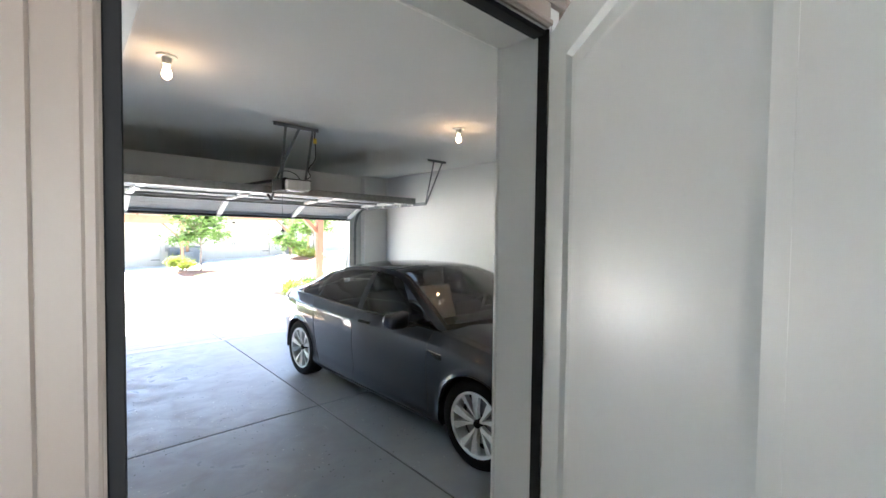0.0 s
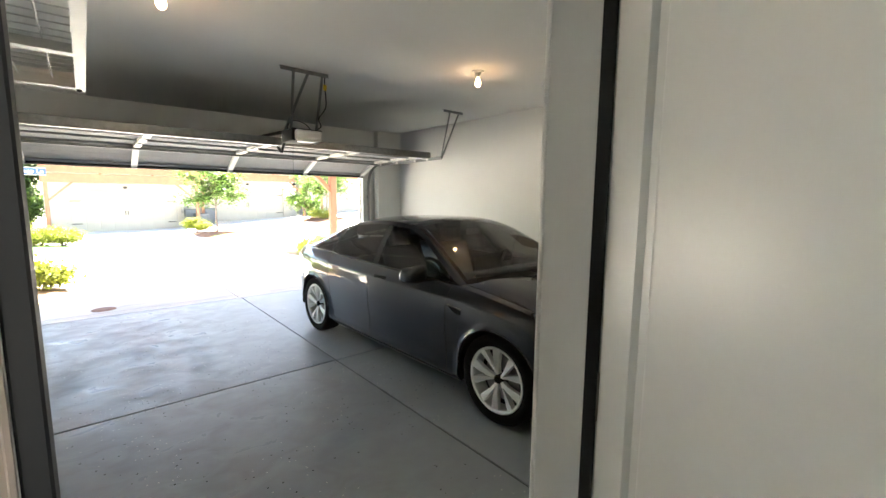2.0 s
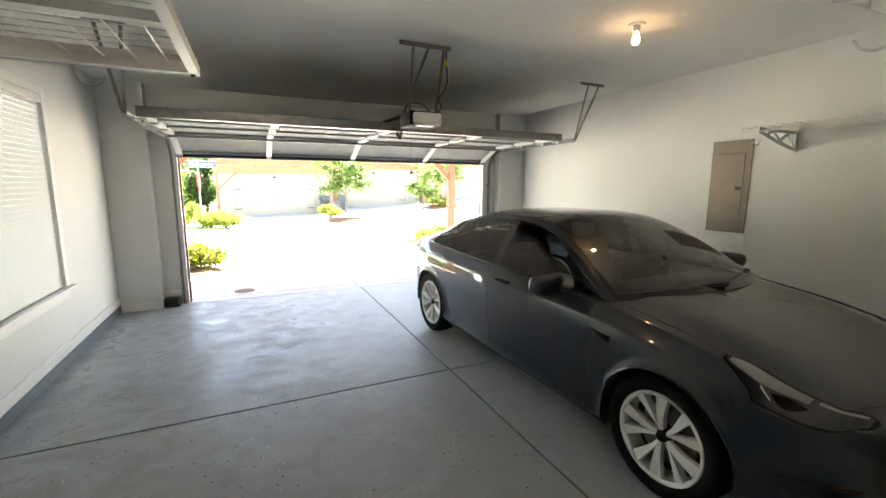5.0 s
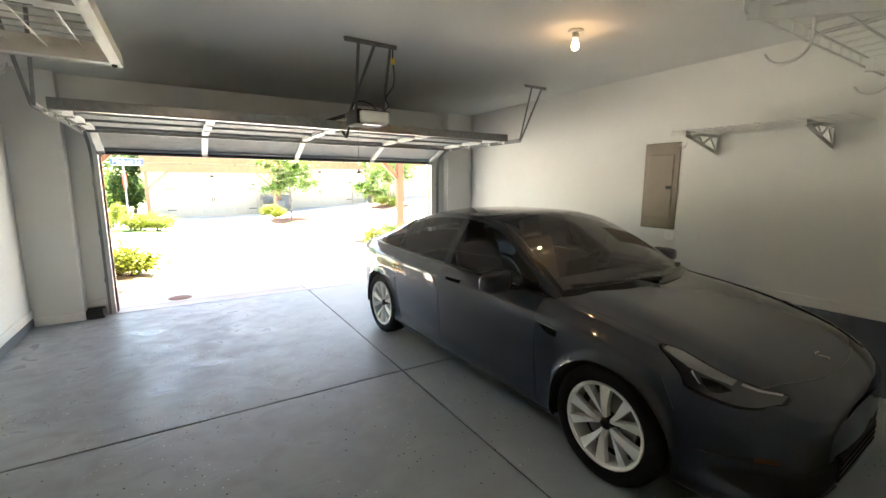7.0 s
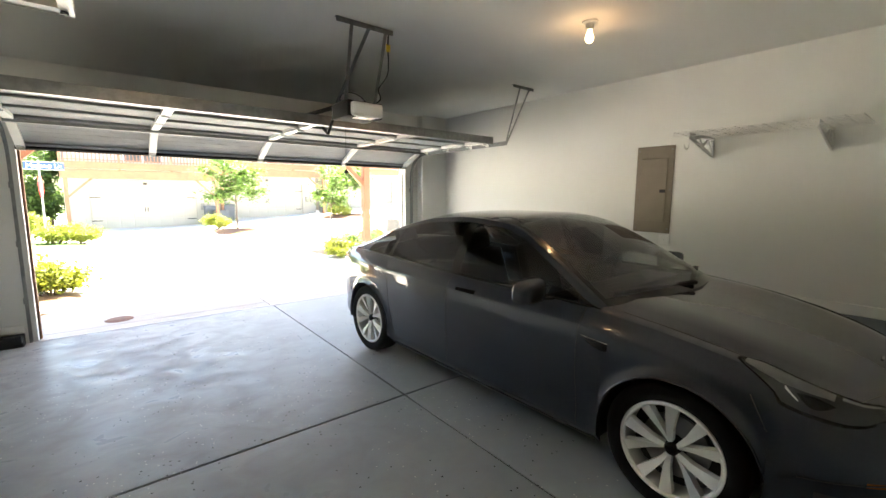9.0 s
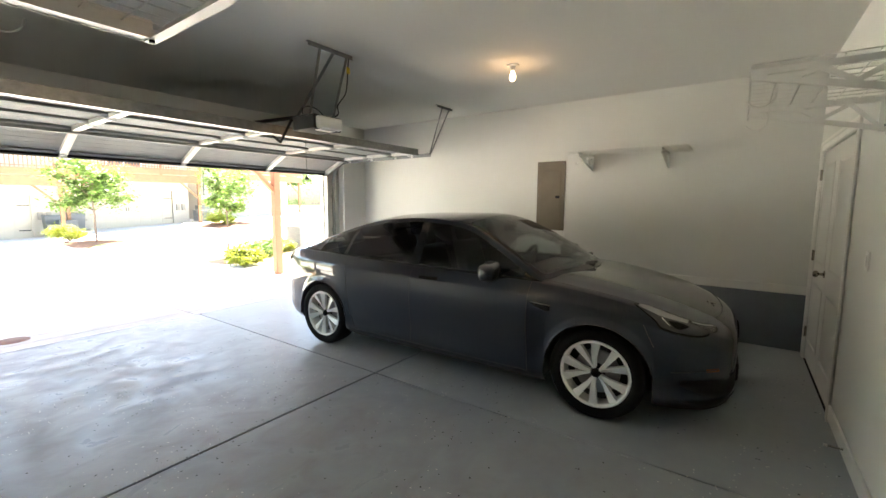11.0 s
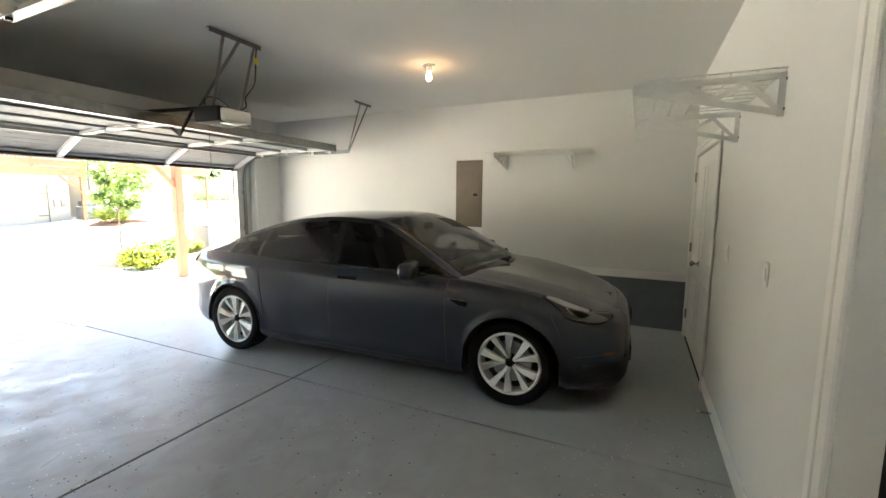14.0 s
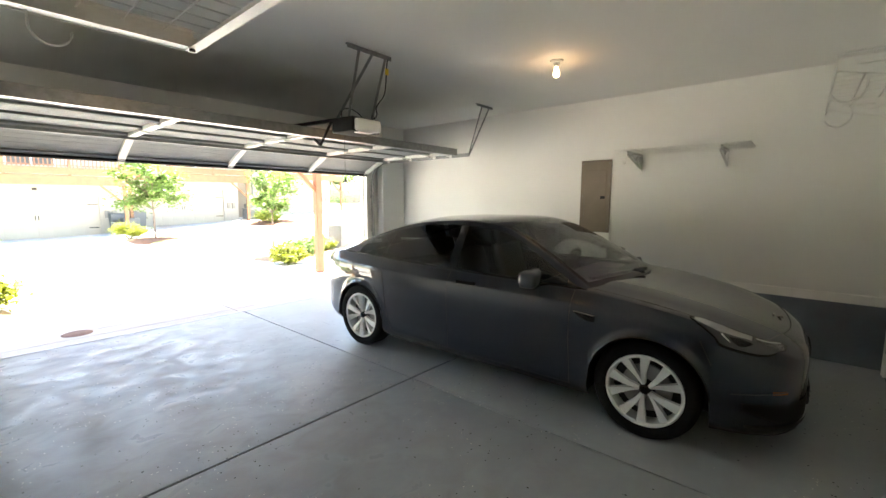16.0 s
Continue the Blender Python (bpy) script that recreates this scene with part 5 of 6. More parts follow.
# overhead storage rack
RX0, RX1, RY0, RY1, RZ = -3.02, -1.77, -2.85, -0.41, 2.25
rk = thing("overhead_rack", (-2.4, -1.6, RZ), label="white steel overhead storage rack with wire deck, empty", category="storage rack")
bm = bmesh.new()
for r in ((RX1 - 0.004, RX1, RY0, RY1, RZ, RZ + 0.055), (RX1 - 0.045, RX1 - 0.004, RY0, RY1, RZ, RZ + 0.004), (RX0, RX0 + 0.004, RY0, RY1, RZ, RZ + 0.055), (RX0 + 0.004, RX0 + 0.045, RY0, RY1, RZ, RZ + 0.004)):
    box(bm, *r)
part("side_rail", bm, RACKW, rk)
for y in (RY1 - 0.03, (RY0 + RY1) / 2 + 0.4, (RY0 + RY1) / 2 - 0.4, RY0 + 0.03):
    part("cross_beam", boxes((RX0 + 0.005, RX1 - 0.005, y - 0.03, y + 0.03, RZ + 0.005, RZ + 0.045)), RACKW, rk)
bm = boxes((RX0 + 0.006, RX1 - 0.006, RY1 - 0.003, RY1, RZ + 0.001, RZ + 0.10))
part("end_plate", bm, RACKW, rk)
for i in range(1, 25):
    y = RY0 + (RY1 - RY0) * i / 25
    part("cross_wire", rod(bmesh.new(), (RX0 + 0.01, y, RZ + 0.055), (RX1 - 0.006, y, RZ + 0.055), 0.0032, n=6), RACKW, rk)
for i in range(1, 9):
    x = RX0 + (RX1 - RX0) * i / 9
    part("long_wire", rod(bmesh.new(), (x, RY0, RZ + 0.049), (x, RY1 - 0.003, RZ + 0.049), 0.0036, n=6), RACKW, rk)
for x, y in ((RX0 + 0.03, RY0 + 0.3), (RX1 - 0.03, RY0 + 0.25), (RX0 + 0.03, RY1 - 0.5)):
    part("post", boxes((x - 0.018, x + 0.018, y - 0.018, y + 0.018, RZ + 0.004, ZC - 0.001)), RACKW, rk)
part("bolt", rod(bmesh.new(), (RX1 - 0.03, RY1 - 0.05, RZ - 0.012), (RX1 - 0.03, RY1 - 0.05, RZ + 0.01), 0.012), BLACKP, rk, "black plastic knob")
for hx in (-2.32, -2.75):
    bm = bmesh.new()
    tube(bm, [(hx, RY1 - 0.02, RZ + 0.02), (hx, RY1 - 0.02, RZ - 0.04)] + arc((hx + 0.06, RY1 - 0.02, RZ - 0.04), (1, 0, 0), (0, 0, 1), 0.06, 180, 360, 10), 0.0045, 6)
    part("hook", bm, RACKW, rk, "white bent hook", smooth=60)

# breaker panel
bp_ = thing("breaker_panel", (XR, -0.43, 1.65), label="taupe metal breaker panel set in the wall", category="breaker panel")
part("cover", boxes((XR - 0.010, XR, -0.635, -0.23, 1.172, 2.122), bevel=0.004), PANEL, bp_)
part("panel_door", boxes((XR - 0.018, XR - 0.010, -0.575, -0.285, 1.30, 1.99), bevel=0.004), PANEL, bp_)
part("latch", boxes((XR - 0.024, XR - 0.018, -0.565, -0.505, 1.615, 1.65), bevel=0.002), BLACKP, bp_, "black latch")
for y in (-0.61, -0.255):
    for z in (1.22, 1.65, 2.08):
        part("screw", rod(bmesh.new(), (XR - 0.014, y, z), (XR - 0.009, y, z), 0.007, n=8), STEELG, bp_)
ob_ = thing("outlet_box", (XR, -0.585, 1.10), label="small white blank cover plate under the breaker panel", category="cover plate")
part("plate", boxes((XR - 0.014, XR, -0.645, -0.53, 1.05, 1.155), bevel=0.003), WHITEP, ob_)
part("screw", rod(bmesh.new(), (XR - 0.016, -0.587, 1.10), (XR - 0.013, -0.587, 1.10), 0.004), STEELG, ob_)


def switch(x, z, label):
    th = thing("light_switch", (x, YB, z), label=label, category="light switch", group="wall switches")
    part("plate", boxes((x - 0.037, x + 0.037, YB, YB + 0.006, z - 0.058, z + 0.058), bevel=0.003), WHITEP, th)
    part("rocker", boxes((x - 0.016, x + 0.016, YB + 0.006, YB + 0.012, z - 0.033, z + 0.033), bevel=0.003), WHITEP, th)


switch(-0.23, 1.235, "white rocker light switch near the entry door")
switch(0.74, 1.225, "white rocker light switch near the closet doors")
ds = thing("door_stop", (0.70, YB + 0.015, 0.085), label="brass-coloured spring door stop on the baseboard", category="door stop")
bm = bmesh.new()
tube(bm, [Vector((0.70 + 0.006 * math.cos(t), YB + 0.015 + 0.075 * t / 60, 0.085 + 0.006 * math.sin(t))) for t in np.linspace(0, 60, 120)], 0.0018, 5)
part("spring", bm, CHROME, ds)
part("tip", rod(bmesh.new(), (0.70, YB + 0.088, 0.085), (0.70, YB + 0.105, 0.085), 0.008, n=10), WHITEP, ds, "white rubber tip")

# safety sensor by the opening and a smoke alarm line
for sx, dx in ((GX0 - 0.06, -0.115), (GX1 + 0.10, 0.09)):
    se = thing("door_sensor", (sx + dx, 3.30, 0.0), label="black safety sensor and cable box beside the door track", category="sensor", group="door sensors")
    part("box", boxes((sx + dx - 0.10, sx + dx + 0.08, 3.25, 3.385, 0.0, 0.115), bevel=0.008), BLACKP, se)
    part("eye", boxes((sx + dx + 0.02, sx + dx + 0.075, 3.21, 3.25, 0.05, 0.13), bevel=0.006), BLACKP, se)

# door threshold strip between slab and driveway
solid("trim_door_sill", boxes((GX0, GX1, YF - 0.016, YF + 0.03, -0.03, 0.004), bevel=0.004), material("sill_metal", (0.55, 0.55, 0.54), 0.5, metal=0.5, vary=0.1, scale=8), "pale strip at the garage opening", "threshold", kind="structure")

# ---- outside ----
def smooth(x):
    x = min(max(x, 0.0), 1.0)
    return x * x * (3 - 2 * x)


def gz(x, y):
    """Ground height: falls gently from the garage, rises along the row."""
    yy = min(y, 40.0)
    return -0.03 - 0.0152 * max(0.0, yy - 3.5) + 0.062 * max(0.0, min(x, 24.0) - 1.0) * smooth((y - 9) / 15)


def sheet(bm, xs, ys, lift=0.0):
    vs = [[bm.verts.new((x, y, gz(x, y) + lift)) for x in xs] for y in ys]
    for a, b in zip(vs, vs[1:]):
        for j in range(len(xs) - 1):
            bm.faces.new((a[j], a[j + 1], b[j + 1], b[j]))
    return bm


xs = [-900, -300, -120, -60] + list(np.linspace(-40, 44, 57)) + [70, 140, 320, 900]
ys = [-900, -300, -100, -40, -15, -6.4]
bm = bmesh.new()
ys2 = [YF + 0.031] + list(np.linspace(4.5, 60, 61)) + [90, 160, 320, 900]
sheet(bm, xs, ys2)
v0 = [[bm.verts.new((x, y, -0.06)) for x in xs] for y in [-900, -100, -20, -6.4]]
for a, b in zip(v0, v0[1:]):
    for j in range(len(xs) - 1):
        bm.faces.new((a[j], a[j + 1], b[j + 1], b[j]))
for xa, xb in (((-900, -300, -120, -60, -40, -20, -8, XL - 0.15), None), ((XR + 0.15, 8, 20, 44, 140, 900), None)):
    for j in range(len(xa) - 1):
        q = [bm.verts.new(p) for p in ((xa[j], -6.4, -0.06), (xa[j + 1], -6.4, -0.06), (xa[j + 1], YF + 0.031, -0.03), (xa[j], YF + 0.031, -0.03))]
        bm.faces.new(q)
solid("ground", bm, CONC, "pale sunlit concrete driveway and lane", "ground", kind="structure")


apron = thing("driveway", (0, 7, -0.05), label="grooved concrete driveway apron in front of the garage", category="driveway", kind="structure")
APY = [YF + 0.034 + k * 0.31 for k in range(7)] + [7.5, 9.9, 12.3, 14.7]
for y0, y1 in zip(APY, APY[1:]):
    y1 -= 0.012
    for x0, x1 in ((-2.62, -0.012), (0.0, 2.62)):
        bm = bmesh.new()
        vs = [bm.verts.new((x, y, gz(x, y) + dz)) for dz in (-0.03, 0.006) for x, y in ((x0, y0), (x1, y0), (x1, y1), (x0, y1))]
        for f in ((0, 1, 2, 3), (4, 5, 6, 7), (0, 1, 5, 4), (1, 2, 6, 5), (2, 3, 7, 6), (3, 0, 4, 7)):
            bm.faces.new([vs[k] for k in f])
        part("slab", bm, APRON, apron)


def bed(name, cx, cy, rx, ry, mat, label, category, h=0.07, seed=0, kind="structure"):
    """A low uneven mound."""
    rnd = random.Random(seed)
    bm = bmesh.new()
    ph = [rnd.uniform(0, 6.28) for _ in range(3)]
    rings = []
    for k in range(6):
        f = k / 5
        ring = []
        for j in range(36):
            t = 2 * math.pi * j / 36
            r = 1 + 0.08 * math.sin(3 * t + ph[0]) + 0.05 * math.sin(7 * t + ph[1])
            x, y = cx + rx * r * (1 - f * 0.97) * math.cos(t), cy + ry * r * (1 - f * 0.97) * math.sin(t)
            z = gz(x, y) - 0.01 + h * smooth(f * 2.2) + rnd.uniform(-0.012, 0.012)
            ring.append(bm.verts.new((x, y, z)))
        rings.append(ring)
    for a, b in zip(rings, rings[1:]):
        for j in range(36):
            bm.faces.new((a[j], a[(j + 1) % 36], b[(j + 1) % 36], b[j]))
    bm.faces.new(rings[-1])
    return solid(name, bm, mat, label, category, kind=kind, smooth=60)


def leaf_mesh(points, size, rnd, flat=0.35):
    """Many small pointed leaves at the given points, as one mesh."""
    V, F = [], []
    for p in points:
        d = Vector((rnd.gauss(0, 1), rnd.gauss(0, 1), rnd.gauss(0, flat) - 0.2)).normalized()
        up = Vector((rnd.gauss(0, 0.6), rnd.gauss(0, 0.6), 1)).normalized()
        sd = d.cross(up)
        if sd.length < 1e-3:
            continue
        sd.normalize()
        L = size * rnd.uniform(0.6, 1.3)
        w = L * 0.30
        nrm = sd.cross(d)
        i = len(V)
        V += [p, p + d * L * 0.45 + sd * w + nrm * 0.1 * L, p + d * L, p + d * L * 0.45 - sd * w + nrm * 0.1 * L]
        F.append((i, i + 1, i + 2, i + 3))
    me = bpy.data.meshes.new("leaves")
    me.from_pydata([tuple(v) for v in V], [], F)
    return me


def tree(x, y, h, clear, spread, n, mat, seed, label, trunk_r=0.05, leaf=0.11, group=""):
    rnd = random.Random(seed)
    z0 = gz(x, y) - 0.03
    th = thing("tree", (x, y, z0), label=label, category="tree", group=group)
    bm = bmesh.new()
    top = Vector((x + rnd.uniform(-.1, .1), y + rnd.uniform(-.1, .1), z0 + clear + (h - clear) * 0.55))
    base = Vector((x, y, z0))
    k = 7
    trunk = [base.lerp(top, i / k) + Vector((rnd.uniform(-1, 1), rnd.uniform(-1, 1), 0)) * trunk_r * 0.5 * (i > 0) for i in range(k + 1)]
    for i in range(k):
        rod(bm, trunk[i], trunk[i + 1], trunk_r * (1 - 0.8 * i / k), trunk_r * (1 - 0.8 * (i + 1) / k), n=8)
    tips = []
    for i in range(15):
        f = rnd.uniform(0.42, 1.0)
        st = base.lerp(top, max(clear / (top.z - z0), f)) if top.z > z0 else top
        ang = i * 2.4 + rnd.uniform(-.4, .4)
        ln = spread * rnd.uniform(0.45, 0.85)
        tip = st + Vector((math.cos(ang) * ln, math.sin(ang) * ln, (h - clear) * rnd.uniform(0.05, 0.42)))
        tip.z = min(tip.z, z0 + h * 0.96)
        mid = st.lerp(tip, 0.5) + Vector((0, 0, ln * 0.12))
        rod(bm, st, mid, trunk_r * 0.34, trunk_r * 0.2, n=6)
        rod(bm, mid, tip, trunk_r * 0.2, trunk_r * 0.07, n=6)
        tips += [tip, mid.lerp(tip, 0.5), mid]
    part("trunk", bm, BARK, th, smooth=50)
    pts = []
    for i in range(n):
        c = rnd.choice(tips)
        r = spread * 0.34 * abs(rnd.gauss(0, 0.62))
        d = Vector((rnd.gauss(0, 1), rnd.gauss(0, 1), rnd.gauss(0, 0.8))).normalized()
        p = c + d * r
        if p.z > z0 + clear * 0.86:
            pts.append(p - base)
    me = leaf_mesh(pts, leaf, rnd)
    me.materials.append(mat)
    o = new("crown", me)
    o.parent = th
    return th


def shrub(x, y, r, h, n, mat, seed, label, leaf=0.07, group="", name="bush", sub=0.0):
    rnd = random.Random(seed)
    z0 = gz(x, y) + sub
    th = thing(name, (x, y, z0), label=label, category="bush", group=group)
    bm = bmesh.new()
    ends = []
    for i in range(16):
        t, f = rnd.uniform(0, 6.28), math.sqrt(rnd.random())
        e = Vector((x + r * f * math.cos(t), y + r * f * math.sin(t), z0 + h * (1 - 0.45 * f * f) * rnd.uniform(.7, 1.0)))
        rod(bm, (x + rnd.uniform(-.04, .04), y + rnd.uniform(-.04, .04), z0 - 0.03), e, 0.010, 0.003, n=5)
        ends.append(e - Vector((x, y, z0)))
    part("stems", bm, BARK, th)
    pts = []
    for i in range(n):
        e = rnd.choice(ends)
        p = e * rnd.uniform(0.55, 1.05) + Vector((rnd.gauss(0, 1), rnd.gauss(0, 1), rnd.gauss(0, 0.7))) * r * 0.16
        p.z = max(p.z, 0.02)
        pts.append(p)
    me = leaf_mesh(pts, leaf, rnd, 0.8)
    me.materials.append(mat)
    o = new("leaves", me)
    o.parent = th
    return th


# neighbouring row: garages under timber decks
def neighbour(cx, yf, zg):
    th = thing("townhouse", (cx, yf, zg), label="white townhouse with a cream garage door under a timber deck", category="house", group="row of townhouses")
    hw, dw, dh = 3.40, 2.44, 2.18
    bm = boxes((cx - hw, cx - dw, yf, yf + 0.25, zg - 0.5, zg + 6.4), (cx + dw, cx + hw, yf, yf + 0.25, zg - 0.5, zg + 6.4), (cx - dw, cx + dw, yf, yf + 0.25, zg + dh, zg + 3.6), (cx - dw, cx - 0.9, yf, yf + 0.25, zg + 3.6, zg + 6.4), (cx + 0.9, cx + dw, yf, yf + 0.25, zg + 3.6, zg + 6.4), (cx - 0.9, cx + 0.9, yf, yf + 0.25, zg + 5.7, zg + 6.4), (cx - hw, cx - hw + 0.25, yf + 0.25, yf + 9, zg - 0.5, zg + 6.4), (cx + hw - 0.25, cx + hw, yf + 0.25, yf + 9, zg - 0.5, zg + 6.4))
    part("wall", bm, STUCCO, th)
    part("roof", prism(bmesh.new(), [(-0.4, 6.4), (4.7, 8.6), (9.6, 6.4)], -hw - 0.05, hw + 0.05, Matrix.Translation((cx, yf, zg)) @ Matrix.Rotation(radians(90), 4, "Z") @ Matrix.Scale(-1, 4, (0, 1, 0))), GREYP, th, "dark shingle roof")
    gdr = part("garage_door", boxes((cx - dw, cx + dw, yf + 0.10, yf + 0.15, zg - 0.05, zg + dh)), FDOOR, th, "cream sectional garage door")
    pw = (2 * dw - 0.06) / 8
    first = None
    for k in range(4):
        for i in range(8):
            x0, z0 = cx - dw + 0.03 + i * pw, zg + 0.01 + k * dh / 4
            if first is None:
                first = part("door_panel", boxes((x0 + 0.02, x0 + pw - 0.02, yf + 0.088, yf + 0.10, z0 + 0.02, z0 + dh / 4 - 0.02), bevel=0.006), FDOOR, gdr)
            else:
                o = new("door_panel", first.data)
                o.parent = gdr
                o.location = (i * pw, 0, k * dh / 4)
    for sx in (-1, 1):
        for hz in (0.42, 1.66):
            part("strap_hinge", boxes(*[(min(cx + sx * (dw - 0.04), cx + sx * (dw - 0.48)), max(cx + sx * (dw - 0.04), cx + sx * (dw - 0.48)), yf + 0.076, yf + 0.087, zg + hz, zg + hz + 0.045)]), DARKM, gdr, "black strap hinge")
        part("handle", boxes((cx + sx * 0.06 - 0.02, cx + sx * 0.06 + 0.02, yf + 0.066, yf + 0.087, zg + 0.9, zg + 1.14), bevel=0.005), DARKM, gdr, "black pull handle")
    bm = boxes((cx - dw - 0.12, cx - dw, yf - 0.03, yf, zg, zg + dh + 0.12), (cx + dw, cx + dw + 0.12, yf - 0.03, yf, zg, zg + dh + 0.12), (cx - dw, cx + dw, yf - 0.03, yf, zg + dh, zg + dh + 0.12))
    part("door_trim", bm, STUCCO, th)
    # glazed door and windows behind the deck
    bm = boxes((cx - 0.9, cx - 0.82, yf + 0.04, yf + 0.12, zg + 3.6, zg + 5.7), (cx + 0.82, cx + 0.9, yf + 0.04, yf + 0.12, zg + 3.6, zg + 5.7), (cx - 0.04, cx + 0.04, yf + 0.04, yf + 0.12, zg + 3.6, zg + 5.7), (cx - 0.82, cx + 0.82, yf + 0.04, yf + 0.12, zg + 5.62, zg + 5.7))
    w = part("balcony_door", bm, TRIM, th, "white glazed balcony door")
    part("pane", boxes((cx - 0.82, cx + 0.82, yf + 0.07, yf + 0.08, zg + 3.6, zg + 5.62)), plain("dark_pane", (0.05, 0.07, 0.08), 0.05), w)
    # deck
    yd = yf - 2.0
    part("deck_beam", boxes((cx - hw + 0.05, cx + hw - 0.05, yd - 0.08, yd + 0.08, zg + 2.62, zg + 3.06), bevel=0.008), TIMBER, th, "stained timber beam")
    part("deck_fascia", boxes((cx - hw + 0.02, cx + hw - 0.02, yd - 0.12, yd - 0.08, zg + 3.10, zg + 3.36)), TIMBER, th)
    part("deck_platform", boxes((cx - hw + 0.02, cx + hw - 0.02, yd - 0.14, yf, zg + 3.34, zg + 3.42)), TIMBER, th)
    for px, sg in ((cx - hw + 0.22, 1), (cx + hw - 0.22, -1)):
        part("deck_post", boxes((px - 0.075, px + 0.075, yd - 0.075, yd + 0.075, zg - 0.4, zg + 2.62), bevel=0.006), TIMBER, th)
        bm = bmesh.new()
        beam(bm, (px + sg * 0.04, yd, zg + 1.72), (px + sg * 1.0, yd, zg + 2.66), 0.09, 0.09)
        part("brace", bm, TIMBER, th)
    bm = bmesh.new()
    box(bm, cx - hw + 0.05, cx + hw - 0.05, yd - 0.10, yd - 0.02, zg + 4.48, zg + 4.54)
    box(bm, cx - hw + 0.05, cx + hw - 0.05, yd - 0.08, yd - 0.04, zg + 3.50, zg + 3.54)
    part("rail", bm, TIMBER, th)
    bal = None
    for i in range(46):
        x = cx - hw + 0.1 + i * (2 * hw - 0.2) / 45
        if bal is None:
            bal = part("baluster", boxes((x - 0.018, x + 0.018, yd - 0.10, yd - 0.06, zg + 3.42, zg + 4.5)), TIMBER, th)
            x_first = x
        else:
            o = new("baluster", bal.data)
            o.parent = th
            o.location = (x - x_first, 0, 0)
    for i in range(4):
        x = cx - hw + 0.1 + i * (2 * hw - 0.2) / 3
        part("rail_post", boxes((x - 0.05, x + 0.05, yd - 0.13, yd - 0.03, zg + 3.06, zg + 4.6)), TIMBER, th)
    part("door_lamp", boxes((cx - 0.09, cx + 0.09, yf - 0.10, yf, zg + dh + 0.20, zg + dh + 0.32), bevel=0.02), DARKM, th, "black lamp over the garage door")
    bm = bmesh.new()
    for x in (cx + dw + 0.30, cx + dw + 0.62):
        box(bm, x - 0.10, x + 0.10, yf - 0.10, yf, zg + 0.95, zg + 1.35, bevel=0.01)
    part("meter_box", bm, ACGREY, th, "grey meter boxes")
    bm = bmesh.new()
    rod(bm, (cx - hw + 0.1, yf - 0.06, zg - 0.1), (cx - hw + 0.1, yf - 0.06, zg + 6.4), 0.05, n=10)
    part("downspout", bm, GREYP, th, "dark grey downspout")
    return th


neighbour(-0.07, 26.0, -0.38)
neighbour(6.80, 27.3, 0.02)
neighbour(15.1, 28.6, 0.45)


def condenser(x, y, w, h, label, mat=ACGREY):
    z = gz(x, y)
    th = thing("air_conditioner", (x, y, z), label=label, category="air conditioner", group="outdoor units")
    part("pad", boxes((x - w * .6, x + w * .6, y - w * .6, y + w * .6, z - 0.03, z + 0.05)), CONC, th)
    part("casing", boxes((x - w / 2 + .02, x + w / 2 - .02, y - w / 2 + .02, y + w / 2 - .02, z + 0.05, z + h), bevel=0.05, segments=3), GREYP, th, smooth=40)
    n = int(h / 0.045)
    for i in range(n):
        zz = z + 0.08 + i * (h - 0.12) / n
        part("louvre", boxes((x - w / 2, x + w / 2, y - w / 2, y + w / 2, zz, zz + 0.022), bevel=0.008), mat, th)
    part("lid", boxes((x - w / 2 - .01, x + w / 2 + .01, y - w / 2 - .01, y + w / 2 + .01, z + h - 0.03, z + h + 0.02), bevel=0.02, segments=2), mat, th, smooth=40)
    bm = bmesh.new()
    for r in np.linspace(0.08, w * 0.42, 6):
        tube(bm, arc((x, y, z + h + 0.025), (1, 0, 0), (0, 1, 0), r, 0, 348, 24), 0.004, 4, closed=False)
    part("fan_guard", bm, DARKM, th)
    return th


condenser(6.2, 9.6, 0.8, 0.85, "beige air conditioner unit on a concrete pad")
condenser(-2.80, 4.9, 0.42, 0.68, "pale grey air conditioner unit beside the driveway", ACGREY)
condenser(3.45, 25.0, 0.75, 0.75, "grey air conditioner between the townhouses", GREYP)
condenser(2.85, 24.6, 0.55, 0.6, "grey air conditioner between the townhouses", GREYP)
condenser(10.4, 26.0, 0.75, 0.75, "grey air conditioner between the townhouses", GREYP)


def bin_(x, y, label):
    z = gz(x, y)
    th = thing("wheeled_bin", (x, y, z), label=label, category="bin", group="wheeled bins")
    bm = bmesh.new()
    a = [bm.verts.new((x + sx * 0.24, y + sy * 0.26, z + 0.02)) for sx, sy in ((-1, -1), (1, -1), (1, 1), (-1, 1))]
    b = [bm.verts.new((x + sx * 0.30, y + sy * 0.34, z + 0.98)) for sx, sy in ((-1, -1), (1, -1), (1, 1), (-1, 1))]
    bm.faces.new(a)
    bm.faces.new(b)
    for j in range(4):
        bm.faces.new((a[j], a[(j + 1) % 4], b[(j + 1) % 4], b[j]))
    part("body", bm, GREYP, th)
    part("lid", boxes((x - 0.31, x + 0.31, y - 0.36, y + 0.36, z + 0.98, z + 1.06), bevel=0.02), GREYP, th)


bin_(4.15, 26.3, "dark grey wheeled bin beside a garage door")
bin_(3.0, 25.6, "dark grey wheeled bin beside a garage door")
bin_(10.9, 27.0, "dark grey wheeled bin beside a garage door")

